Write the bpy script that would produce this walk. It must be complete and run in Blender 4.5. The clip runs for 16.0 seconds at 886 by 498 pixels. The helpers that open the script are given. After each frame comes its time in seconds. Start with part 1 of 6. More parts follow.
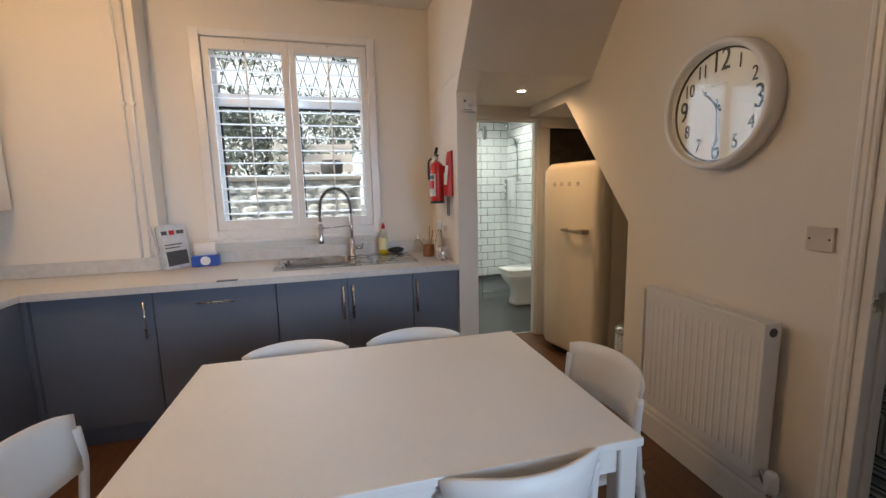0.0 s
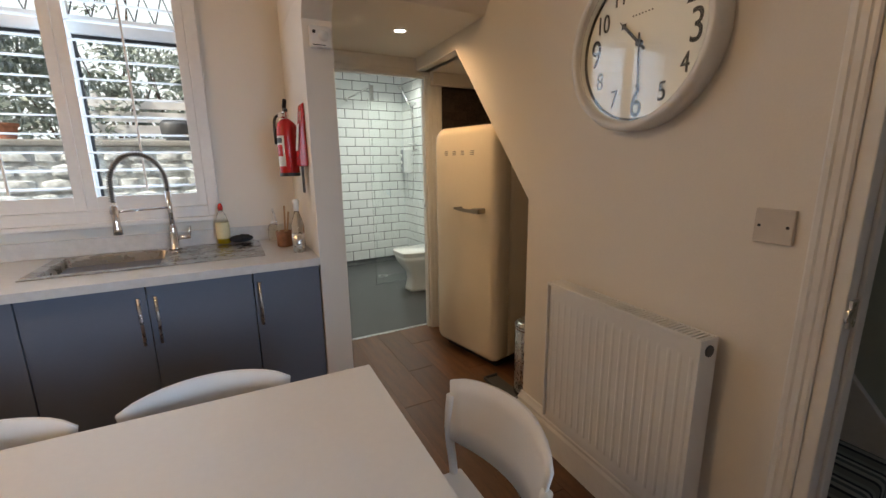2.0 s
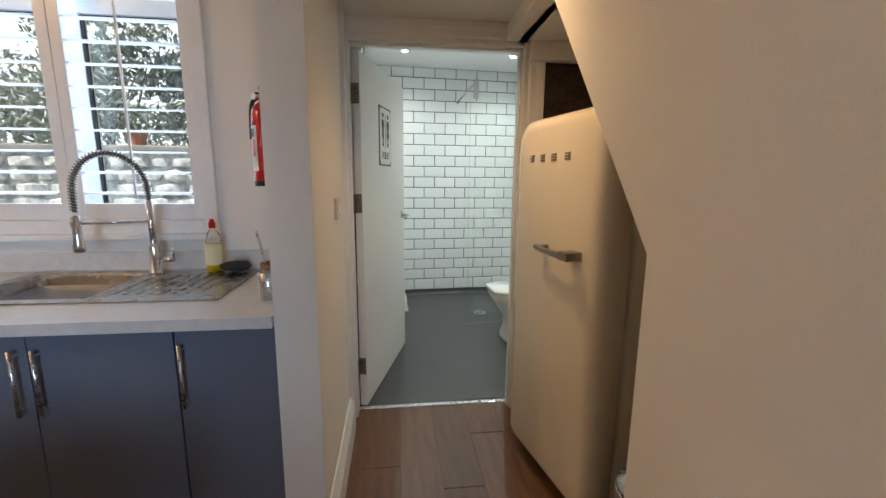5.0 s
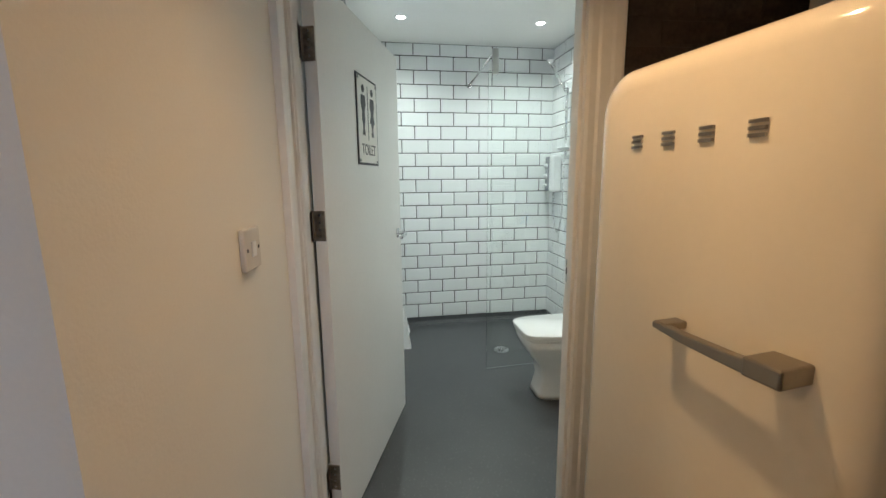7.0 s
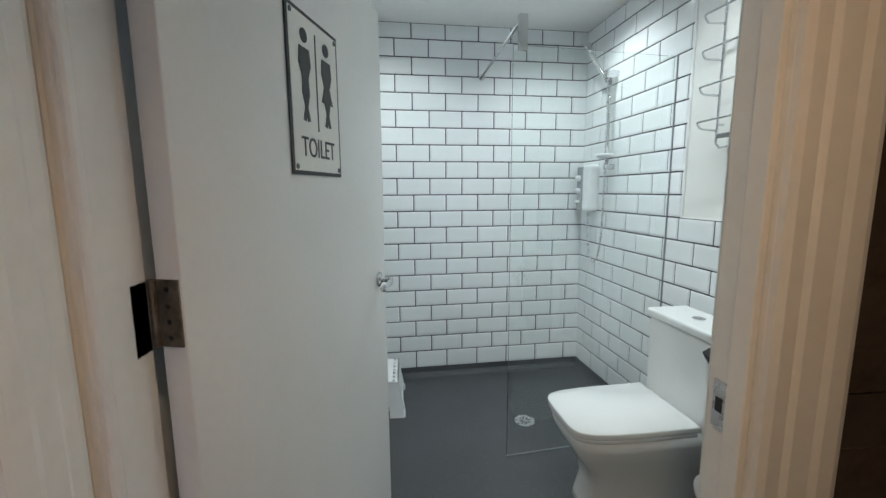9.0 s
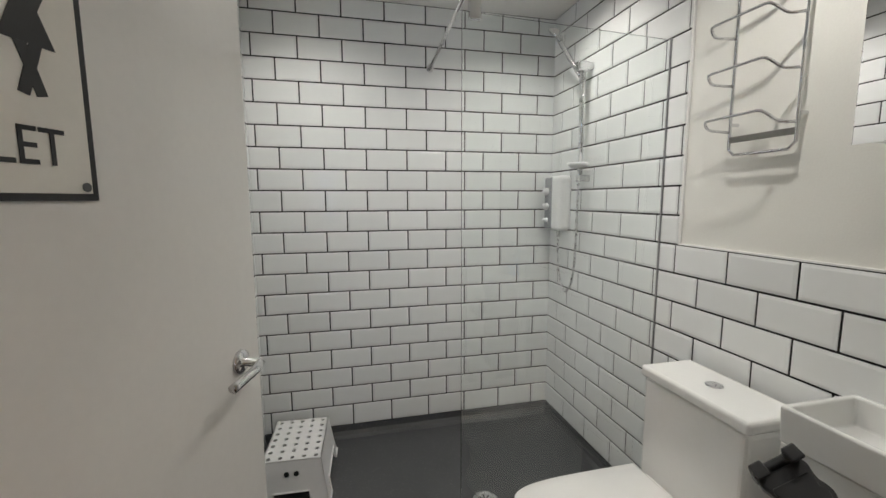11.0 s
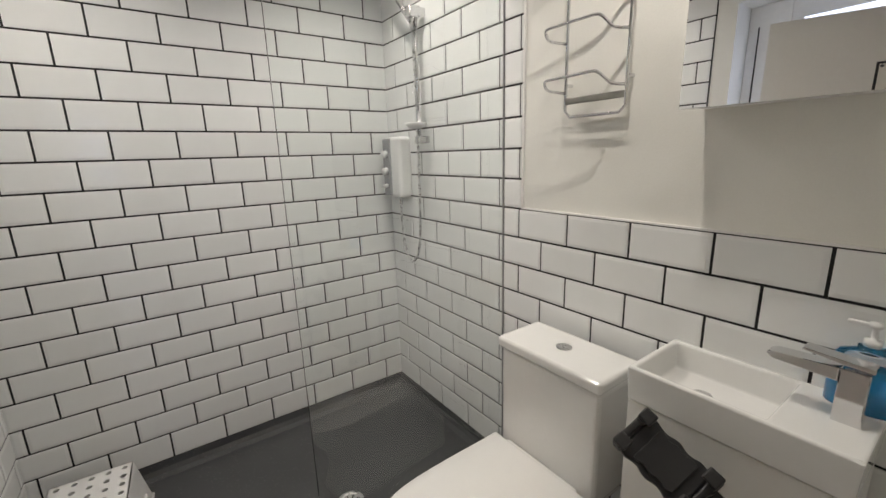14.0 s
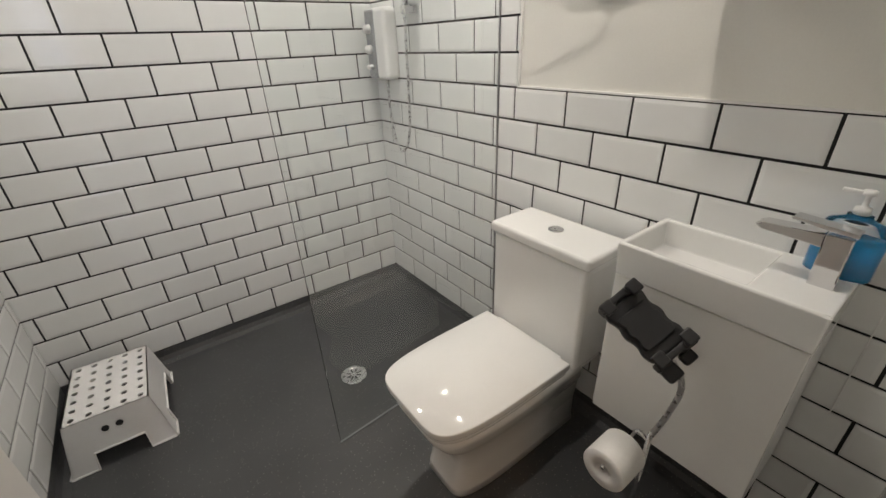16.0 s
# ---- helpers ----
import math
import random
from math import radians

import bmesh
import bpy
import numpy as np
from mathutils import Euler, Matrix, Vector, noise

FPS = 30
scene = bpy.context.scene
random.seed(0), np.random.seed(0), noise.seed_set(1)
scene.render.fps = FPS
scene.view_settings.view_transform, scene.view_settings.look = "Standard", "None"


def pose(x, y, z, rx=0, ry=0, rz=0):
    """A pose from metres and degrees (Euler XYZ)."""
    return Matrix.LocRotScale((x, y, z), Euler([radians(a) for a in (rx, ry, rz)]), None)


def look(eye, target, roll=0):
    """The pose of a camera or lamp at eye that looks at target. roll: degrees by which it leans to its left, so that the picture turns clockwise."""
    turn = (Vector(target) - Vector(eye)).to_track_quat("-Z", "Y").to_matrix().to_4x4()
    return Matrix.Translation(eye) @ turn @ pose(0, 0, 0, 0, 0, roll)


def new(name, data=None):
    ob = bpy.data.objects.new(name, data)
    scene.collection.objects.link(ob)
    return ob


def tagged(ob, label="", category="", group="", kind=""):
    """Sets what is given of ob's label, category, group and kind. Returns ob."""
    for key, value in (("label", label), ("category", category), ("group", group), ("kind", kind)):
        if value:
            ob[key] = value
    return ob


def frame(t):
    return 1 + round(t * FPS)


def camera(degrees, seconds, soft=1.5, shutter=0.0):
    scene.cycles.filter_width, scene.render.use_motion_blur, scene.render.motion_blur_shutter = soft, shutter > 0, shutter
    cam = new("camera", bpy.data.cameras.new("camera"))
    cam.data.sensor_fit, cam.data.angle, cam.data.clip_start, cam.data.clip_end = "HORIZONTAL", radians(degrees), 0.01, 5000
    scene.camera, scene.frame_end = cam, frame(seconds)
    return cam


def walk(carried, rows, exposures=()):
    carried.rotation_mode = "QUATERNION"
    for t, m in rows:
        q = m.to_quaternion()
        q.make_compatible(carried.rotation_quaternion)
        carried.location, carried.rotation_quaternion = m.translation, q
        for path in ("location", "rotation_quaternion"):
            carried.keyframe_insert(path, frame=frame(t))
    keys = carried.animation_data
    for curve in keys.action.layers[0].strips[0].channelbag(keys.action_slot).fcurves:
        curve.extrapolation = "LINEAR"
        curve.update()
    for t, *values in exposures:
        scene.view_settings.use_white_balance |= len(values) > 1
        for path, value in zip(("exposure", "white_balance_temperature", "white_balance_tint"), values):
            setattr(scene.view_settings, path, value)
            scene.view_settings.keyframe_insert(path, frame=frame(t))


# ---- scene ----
cam = camera(94.6, 16.0)
PATH = [
    (0, (0.589, 0.42, 1.373), (1.09, 2.284, 1.096), -1.3),
    (0.5, (0.683, 0.539, 1.364), (1.352, 2.342, 1.041), -0.8),
    (1, (0.769, 0.709, 1.37), (1.583, 2.451, 1.043), -1.1),
    (1.5, (0.853, 0.819, 1.354), (1.779, 2.484, 0.942), -1.1),
    (2, (1.002, 0.912, 1.348), (1.882, 2.603, 0.94), -0.8),
    (2.5, (1.157, 0.982, 1.335), (2.021, 2.674, 0.897), -1.1),
    (3, (1.285, 1.081, 1.322), (2.146, 2.776, 0.882), 0.4),
    (3.5, (1.434, 1.205, 1.316), (2.21, 2.941, 0.884), -0.1),
    (4, (1.564, 1.338, 1.302), (2.104, 3.172, 0.919), 1.2),
    (4.2, (1.627, 1.388, 1.308), (2.052, 3.257, 0.946), 1.8),
    (6.3, (1.784, 2.229, 1.322), (1.944, 4.145, 0.999), 0.2),
    (6.5, (1.796, 2.31, 1.321), (1.957, 4.221, 0.97), 0.4),
    (7, (1.813, 2.52, 1.327), (2.004, 4.433, 0.998), -0.6),
    (7.5, (1.796, 2.745, 1.336), (2.057, 4.649, 1.01), -1.7),
    (8, (1.808, 2.926, 1.335), (2.058, 4.834, 1.016), -1.1),
    (8.5, (1.867, 3.151, 1.343), (2.056, 5.125, 1.084), -0.2),
    (9, (1.885, 3.291, 1.35), (2.063, 5.263, 1.069), -0.4),
    (9.2, (1.881, 3.36, 1.354), (2.117, 5.331, 1.114), -0.4),
    (11.3, (2.088, 3.874, 1.408), (2.477, 5.77, 1.17), -0.1),
    (11.5, (2.093, 3.919, 1.427), (2.564, 5.796, 1.192), -0.2),
    (12, (2.097, 4.021, 1.437), (2.828, 5.817, 1.227), -0.7),
    (12.5, (2.138, 4.049, 1.444), (2.981, 5.799, 1.281), 0.0),
    (13, (2.163, 4.038, 1.445), (3.09, 5.738, 1.214), -0.5),
    (13.5, (2.152, 4.042, 1.434), (3.147, 5.686, 1.1), -1.4),
    (14, (2.148, 4.042, 1.423), (3.162, 5.649, 0.983), -1.7),
    (14.5, (2.146, 4.045, 1.405), (3.128, 5.632, 0.842), -1.7),
    (15, (2.137, 4.049, 1.401), (3.13, 5.596, 0.751), -1.7),
    (15.5, (2.137, 4.051, 1.384), (3.111, 5.554, 0.612), -1.8),
    (16, (2.144, 4.049, 1.367), (3.092, 5.506, 0.484), -2.3),
]
EXPOSURES = [(0.0, -0.08, 6750, 11), (1.5, -0.06, 6850, 11), (3.0, -0.16, 6850, 10), (4.2, -0.05, 6500, 10), (7.3, 0.05, 6150, 9), (8.3, -0.05, 5850, 10), (9.2, -0.28, 5950, 13), (11.3, -0.60, 7050, 24), (13.0, -0.60, 7250, 26), (16.0, -0.44, 7300, 26)]
walk(cam, [(t, look(eye, target, roll)) for t, eye, target, roll in PATH], EXPOSURES)


# ---- light ----
world = bpy.data.worlds.new("world")
scene.world = world
world.use_nodes = True
wn = world.node_tree.nodes
sky = wn.new("ShaderNodeTexSky")
sky.sky_type = "NISHITA"
sky.sun_disc = False
sky.sun_elevation, sky.sun_rotation = radians(43), radians(247)
world.node_tree.links.new(sky.outputs[0], wn["Background"].inputs[0])
sky.air_density, sky.dust_density, sky.ozone_density = 1.0, 7.0, 1.0
wn["Background"].inputs[1].default_value = 0.15


def lamp(name, kind, energy, color, m, size=0.1, size_y=None, spot=None):
    data = bpy.data.lights.new(name, kind)
    data.energy, data.color = energy, color
    if kind == "AREA":
        data.size = size
        if size_y:
            data.shape, data.size_y = "RECTANGLE", size_y
    elif kind == "SUN":
        data.angle = size
    else:
        data.shadow_soft_size = size
    if spot:
        data.spot_size, data.spot_blend = radians(spot), 1.0
    ob = new(name, data)
    ob.matrix_world = m
    return ob


BM = pose(3.184, 6.226, 0, 0, 0, 3.26) @ Matrix.Scale(0.975, 4)     # shower room, turned a little out of square
WARM, COOL, DAY = (1.0, 0.63, 0.31), (0.92, 1.0, 0.93), (0.55, 0.74, 1.0)
lamp("sun", "SUN", 5.0, (1, 0.97, 0.93), look((-6, -2.5, 6), (0, 0, 0)), radians(3))
lamp("window_daylight", "AREA", 10, DAY, look((0.35, 3.70, 1.72), (0.35, 1.0, 1.72)), 0.95, 1.1)
# unseen daylight fill added behind the start of the walk, narrowed and aimed left
lamp("back_daylight_fill", "AREA", 7.5, DAY, look((1.68, -1.29, 1.52), (-0.1, 3.4, 0.7)), 0.85, 1.2).data.spread = radians(50)
lamp("kitchen_lamp_light", "POINT", 29, WARM, pose(-0.70, 2.1, 2.58), 0.10)
lamp("passage_spot_light", "SPOT", 26, WARM, pose(1.955, 3.23, 2.055, 0, -16, 0), 0.03, spot=145)
for u, v in ((-1.41, -0.56), (-0.37, -0.58), (-0.36, -1.60)):
    lamp("shower_spot_light", "SPOT", 36, COOL, BM @ pose(u, v, 2.488), 0.012, spot=145)
lamp("shower_room_daylight", "AREA", 4.0, DAY, BM @ pose(-1.785 - 0.16, -1.60, 1.72, 0, -90, 0), 0.75, 0.40)
lamp("hall_daylight", "AREA", 1.6, DAY, look((2.8, -0.9, 2.2), (2.7, 1.5, 0.8)), 0.8, 0.8)


# ---- materials ----
def mat(name, color, rough=0.5, metal=0.0, vary=0.06, scale=6.0, bump=0.0, bscale=60.0, spec=0.5, coat=0.0, stretch=(1, 1, 1), rand=0.0, tint=None):
    """A procedural surface: two noises vary the colour and the gloss, a fine one gives relief."""
    m = bpy.data.materials.new(name)
    m.use_nodes = True
    n, l = m.node_tree.nodes, m.node_tree.links
    b = n["Principled BSDF"]
    b.inputs["Metallic"].default_value = metal
    b.inputs["Specular IOR Level"].default_value = spec
    b.inputs["Coat Weight"].default_value = coat
    co, mp = n.new("ShaderNodeTexCoord"), n.new("ShaderNodeMapping")
    mp.inputs["Scale"].default_value = stretch
    l.new(co.outputs["Object"], mp.inputs[0])
    big, fine = n.new("ShaderNodeTexNoise"), n.new("ShaderNodeTexNoise")
    big.inputs["Scale"].default_value, fine.inputs["Scale"].default_value = scale, bscale
    big.inputs["Detail"].default_value, fine.inputs["Detail"].default_value = 5, 3
    l.new(mp.outputs[0], big.inputs["Vector"])
    l.new(mp.outputs[0], fine.inputs["Vector"])
    dark = tuple(c * (1 - 2.2 * vary) for c in color)
    lite = tint or tuple(min(1, c * (1 + vary)) for c in color)
    ramp = n.new("ShaderNodeValToRGB")
    ramp.color_ramp.elements[0].position, ramp.color_ramp.elements[1].position = 0.3, 0.7
    ramp.color_ramp.elements[0].color, ramp.color_ramp.elements[1].color = (*dark, 1), (*lite, 1)
    mix = n.new("ShaderNodeMath")
    mix.operation = "MULTIPLY_ADD"
    l.new(fine.outputs[0], mix.inputs[0])
    mix.inputs[1].default_value = 0.35
    sub = n.new("ShaderNodeMath")
    sub.operation = "MULTIPLY"
    sub.inputs[1].default_value = 0.65
    l.new(big.outputs[0], sub.inputs[0])
    l.new(sub.outputs[0], mix.inputs[2])
    l.new(mix.outputs[0], ramp.inputs[0])
    out = ramp.outputs[0]
    if rand:
        info, hsv = n.new("ShaderNodeObjectInfo"), n.new("ShaderNodeHueSaturation")
        rng = n.new("ShaderNodeMapRange")
        rng.inputs[3].default_value, rng.inputs[4].default_value = 1 - rand, 1 + rand
        l.new(info.outputs["Random"], rng.inputs[0])
        l.new(rng.outputs[0], hsv.inputs["Value"])
        l.new(out, hsv.inputs["Color"])
        out = hsv.outputs[0]
    l.new(out, b.inputs["Base Color"])
    rr = n.new("ShaderNodeMapRange")
    rr.inputs[3].default_value, rr.inputs[4].default_value = max(0.02, rough - 0.08), min(1, rough + 0.08)
    l.new(big.outputs[0], rr.inputs[0])
    l.new(rr.outputs[0], b.inputs["Roughness"])
    if bump:
        bp = n.new("ShaderNodeBump")
        bp.inputs["Strength"].default_value, bp.inputs["Distance"].default_value = bump, 0.004
        l.new(fine.outputs[0], bp.inputs["Height"])
        l.new(bp.outputs[0], b.inputs["Normal"])
    return m


def glass(name, color=(1, 1, 1), rough=0.0, ior=1.45):
    m = bpy.data.materials.new(name)
    m.use_nodes = True
    b = m.node_tree.nodes["Principled BSDF"]
    b.inputs["Base Color"].default_value = (*color, 1)
    b.inputs["Roughness"].default_value, b.inputs["IOR"].default_value = rough, ior
    b.inputs["Transmission Weight"].default_value = 1
    return m


def glow(name, color, strength):
    m = bpy.data.materials.new(name)
    m.use_nodes = True
    b = m.node_tree.nodes["Principled BSDF"]
    b.inputs["Base Color"].default_value = (0.8, 0.8, 0.8, 1)
    b.inputs["Emission Color"].default_value = (*color, 1)
    b.inputs["Emission Strength"].default_value = strength
    return m


WALL = mat("cream_wall_paint", (0.80, 0.76, 0.70), 0.75, vary=0.02, scale=1.5, bump=0.12, bscale=180)
BATHWALL = mat("bathroom_wall_paint", (0.80, 0.79, 0.74), 0.7, vary=0.02, scale=1.5, bump=0.10, bscale=180)
GREYGREEN = mat("hall_green_paint", (0.50, 0.56, 0.50), 0.75, vary=0.03, scale=2)
WHITE = mat("white_gloss_paint", (0.82, 0.81, 0.79), 0.32, vary=0.03, scale=5, bump=0.06, bscale=40)
CEIL = mat("ceiling_paint", (0.82, 0.81, 0.78), 0.85, vary=0.02, scale=2)
PLASTIC = mat("white_plastic", (0.80, 0.80, 0.79), 0.35, vary=0.02)
CHAIRW = mat("white_chair_plastic", (0.78, 0.78, 0.78), 0.42, vary=0.02, bump=0.04, bscale=300)
TABLEW = mat("white_table_laminate", (0.78, 0.77, 0.75), 0.46, vary=0.02, scale=3)
CERAMIC = mat("white_ceramic", (0.82, 0.82, 0.80), 0.08, vary=0.01, coat=0.3)
TILE = mat("white_glazed_tile", (0.80, 0.81, 0.80), 0.10, vary=0.015, scale=4, bump=0.03, bscale=20, rand=0.03)
GROUT = mat("dark_grout", (0.018, 0.018, 0.018), 0.9, vary=0.1)
VINYL = mat("charcoal_safety_vinyl", (0.066, 0.068, 0.071), 0.38, vary=0.12, scale=3, bump=0.12, bscale=260)
def speckle(m, density, color):
    """Small bright flakes scattered in the surface."""
    n, l = m.node_tree.nodes, m.node_tree.links
    b = n["Principled BSDF"]
    co, vo, lt, mx = n.new("ShaderNodeTexCoord"), n.new("ShaderNodeTexVoronoi"), n.new("ShaderNodeMath"), n.new("ShaderNodeMix")
    vo.inputs["Scale"].default_value, vo.inputs["Randomness"].default_value = density, 1.0
    lt.operation = "LESS_THAN"
    lt.inputs[1].default_value = 0.13
    l.new(co.outputs["Object"], vo.inputs["Vector"])
    l.new(vo.outputs["Distance"], lt.inputs[0])
    mx.data_type = "RGBA"
    old = b.inputs["Base Color"].links[0].from_socket
    l.new(lt.outputs[0], mx.inputs[0])
    l.new(old, mx.inputs[6])
    mx.inputs[7].default_value = (*color, 1)
    l.new(mx.outputs[2], b.inputs["Base Color"])


speckle(VINYL, 80, (0.22, 0.22, 0.215))
WOOD = mat("brown_plank_floor", (0.15, 0.066, 0.027), 0.40, vary=0.22, scale=5, bump=0.12, bscale=40, stretch=(6, 0.7, 1), rand=0.22)
GREYDOOR = mat("grey_cabinet_laminate", (0.130, 0.147, 0.190), 0.42, vary=0.03, scale=3)
WORKTOP = mat("pale_stone_worktop", (0.62, 0.61, 0.60), 0.35, vary=0.06, scale=30, bscale=200)
STEEL = mat("brushed_steel", (0.62, 0.62, 0.62), 0.28, 1.0, vary=0.015, scale=60)
PULL = mat("dark_worn_chrome", (0.34, 0.31, 0.27), 0.30, 1.0, vary=0.02)
SINKSTEEL = mat("worn_sink_steel", (0.46, 0.44, 0.41), 0.27, 1.0, vary=0.06, scale=15)
BRONZE = mat("tarnished_hinge_metal", (0.30, 0.26, 0.21), 0.45, 0.9, vary=0.2, scale=60)
PLATE = mat("aged_plastic_plate", (0.62, 0.57, 0.51), 0.45, vary=0.03)
CHROME = mat("chrome", (0.72, 0.72, 0.73), 0.08, 1.0, vary=0.02)
CREAM = mat("cream_fridge_enamel", (0.80, 0.72, 0.58), 0.16, vary=0.015, scale=2, coat=0.4)
RED = mat("red_enamel", (0.55, 0.02, 0.02), 0.25, vary=0.05)
BLACK = mat("black_plastic", (0.015, 0.015, 0.016), 0.45, vary=0.1)
DARKGREY = mat("dark_grey_plastic", (0.08, 0.085, 0.09), 0.5, vary=0.1)
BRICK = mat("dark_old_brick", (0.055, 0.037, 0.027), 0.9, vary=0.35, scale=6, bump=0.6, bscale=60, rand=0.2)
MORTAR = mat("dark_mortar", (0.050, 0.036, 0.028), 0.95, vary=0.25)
MIRROR = mat("mirror_silver", (0.9, 0.9, 0.9), 0.02, 1.0, vary=0.0)
MIRROR.node_tree.links.remove(MIRROR.node_tree.nodes["Principled BSDF"].inputs["Roughness"].links[0])
MIRROR.node_tree.nodes["Principled BSDF"].inputs["Roughness"].default_value = 0.0
GLASS = glass("clear_glass", (0.97, 1.0, 0.99))
DOORPAINT = mat("bathroom_door_paint", (0.80, 0.79, 0.76), 0.35, vary=0.02, scale=3, bump=0.05, bscale=60)


# ---- mesh helpers ----
def obj(name, bm, material, parent=None, label="", smooth=False):
    me = bpy.data.meshes.new(name)
    bm.normal_update()
    bm.to_mesh(me)
    bm.free()
    me.materials.append(material)
    if smooth:
        me.polygons.foreach_set("use_smooth", [True] * len(me.polygons))
    ob = new(name, me)
    if parent:
        ob.parent = parent
    if label:
        ob["label"] = label
    return ob


def part(name, bm, material, parent, label="", smooth=False):
    return obj(name, bm, material, parent, label, smooth)


def thing(name, x, y, z, rz=0, label="", category="", group="", kind=""):
    e = new(name)
    e.matrix_basis = pose(x, y, z, 0, 0, rz)
    e.empty_display_size = 0.05
    return tagged(e, label, category, group, kind)


def add_box(bm, x0, x1, y0, y1, z0, z1, m=None, bevel=0.0, seg=2):
    r = bmesh.ops.create_cube(bm, size=1)
    vs = r["verts"]
    bmesh.ops.transform(bm, verts=vs, matrix=Matrix.Translation(((x0 + x1) / 2, (y0 + y1) / 2, (z0 + z1) / 2)) @ Matrix.Diagonal((x1 - x0, y1 - y0, z1 - z0, 1)))
    if bevel:
        es = list({e for v in vs for e in v.link_edges})
        out = bmesh.ops.bevel(bm, geom=es, offset=bevel, segments=seg, affect="EDGES", profile=0.5)
        vs = list({v for f in out["faces"] for v in f.verts} | {v for v in vs if v.is_valid})
    if m is not None:
        bmesh.ops.transform(bm, verts=vs, matrix=m)
    return bm


def box(x0, x1, y0, y1, z0, z1, m=None, bevel=0.0, seg=2):
    return add_box(bmesh.new(), x0, x1, y0, y1, z0, z1, m, bevel, seg)


def add_prism(bm, pts, axis, a, b):
    """A solid whose outline pts lies across the axis, from a to b along it."""
    def place(p, s):
        return {"x": (s, p[0], p[1]), "y": (p[0], s, p[1]), "z": (p[0], p[1], s)}[axis]
    lo = [bm.verts.new(place(p, a)) for p in pts]
    hi = [bm.verts.new(place(p, b)) for p in pts]
    fs = [bm.faces.new(lo), bm.faces.new(hi)]
    n = len(pts)
    for i in range(n):
        fs.append(bm.faces.new((lo[i], lo[(i + 1) % n], hi[(i + 1) % n], hi[i])))
    bmesh.ops.recalc_face_normals(bm, faces=fs)
    return bm


def prism(pts, axis, a, b, bevel=0.0):
    bm = add_prism(bmesh.new(), pts, axis, a, b)
    if bevel:
        bmesh.ops.bevel(bm, geom=bm.edges[:], offset=bevel, segments=2, affect="EDGES", profile=0.5)
    return bm


def add_cyl(bm, p, q, r, r2=None, n=20):
    p, q = Vector(p), Vector(q)
    d = q - p
    m = Matrix.Translation((p + q) / 2) @ d.to_track_quat("Z", "Y").to_matrix().to_4x4()
    bmesh.ops.create_cone(bm, cap_ends=True, segments=n, radius1=r, radius2=r if r2 is None else r2, depth=d.length, matrix=m)
    return bm


def cyl(p, q, r, r2=None, n=20):
    return add_cyl(bmesh.new(), p, q, r, r2, n)


def add_tube(bm, pts, r, n=8, closed=False):
    """A round bar along pts."""
    pts = [Vector(p) for p in pts]
    rings = []
    k = len(pts)
    up = None
    for i, p in enumerate(pts):
        a = pts[(i - 1) % k] if (closed or i) else p
        b = pts[(i + 1) % k] if (closed or i < k - 1) else p
        d = (b - a).normalized()
        if up is None:
            up = d.orthogonal().normalized()
        up = (up - d * up.dot(d)).normalized()
        w = d.cross(up)
        rings.append([bm.verts.new(p + r * (math.cos(2 * math.pi * j / n) * up + math.sin(2 * math.pi * j / n) * w)) for j in range(n)])
    fs = []
    for i in range(k if closed else k - 1):
        A, B = rings[i], rings[(i + 1) % k]
        for j in range(n):
            fs.append(bm.faces.new((A[j], A[(j + 1) % n], B[(j + 1) % n], B[j])))
    if not closed:
        fs += [bm.faces.new(rings[0]), bm.faces.new(rings[-1])]
    bmesh.ops.recalc_face_normals(bm, faces=fs)
    return bm


def tube(pts, r, n=8, closed=False):
    return add_tube(bmesh.new(), pts, r, n, closed)


def smooth_path(pts, steps=6):
    """Catmull-Rom through pts."""
    pts = [Vector(p) for p in pts]
    out = []
    for i in range(len(pts) - 1):
        p0, p1, p2, p3 = pts[max(i - 1, 0)], pts[i], pts[i + 1], pts[min(i + 2, len(pts) - 1)]
        for s in range(steps):
            t = s / steps
            out.append(0.5 * ((2 * p1) + (p2 - p0) * t + (2 * p0 - 5 * p1 + 4 * p2 - p3) * t * t + (3 * p1 - p0 - 3 * p2 + p3) * t ** 3))
    return out + [pts[-1]]


def lathe(profile, n=24, m=None, caps=True):
    """A turned solid: profile of (radius, height)."""
    bm = bmesh.new()
    rings = [[bm.verts.new((r * math.cos(2 * math.pi * j / n), r * math.sin(2 * math.pi * j / n), z)) for j in range(n)] for r, z in profile]
    for A, B in zip(rings, rings[1:]):
        for j in range(n):
            bm.faces.new((A[j], A[(j + 1) % n], B[(j + 1) % n], B[j]))
    if caps:
        bm.faces.new(rings[0])
        bm.faces.new(rings[-1])
    bmesh.ops.recalc_face_normals(bm, faces=bm.faces[:])
    if m is not None:
        bmesh.ops.transform(bm, verts=bm.verts[:], matrix=m)
    return bm


def struct(name, bm, material, label="", category=""):
    return tagged(obj(name, bm, material), label, category, "", "structure")


# ---- the setting ----
KX0, KX1, KY0, KY1, KZ = -1.55, 2.19, -1.3, 3.61, 2.71     # kitchen
PX, PZ = 1.495, 2.07                                      # passage wall, passage ceiling
DX0, DX1, DZ, DY0, DY1 = 1.522, 2.385, 1.960, 3.80, 3.89   # shower room doorway
BW, BL, BZ = 1.785, 2.40, 2.503                           # its width, length and height
P, Q, Z1 = 0.232, 0.116, 0.1976                           # tile pitch along and up, first full joint

struct("floor", box(KX0 - 0.1, 3.9, KY0 - 0.1, 3.875, -0.12, -0.012), MORTAR, "brown wooden plank floor through kitchen and passage", "floor")

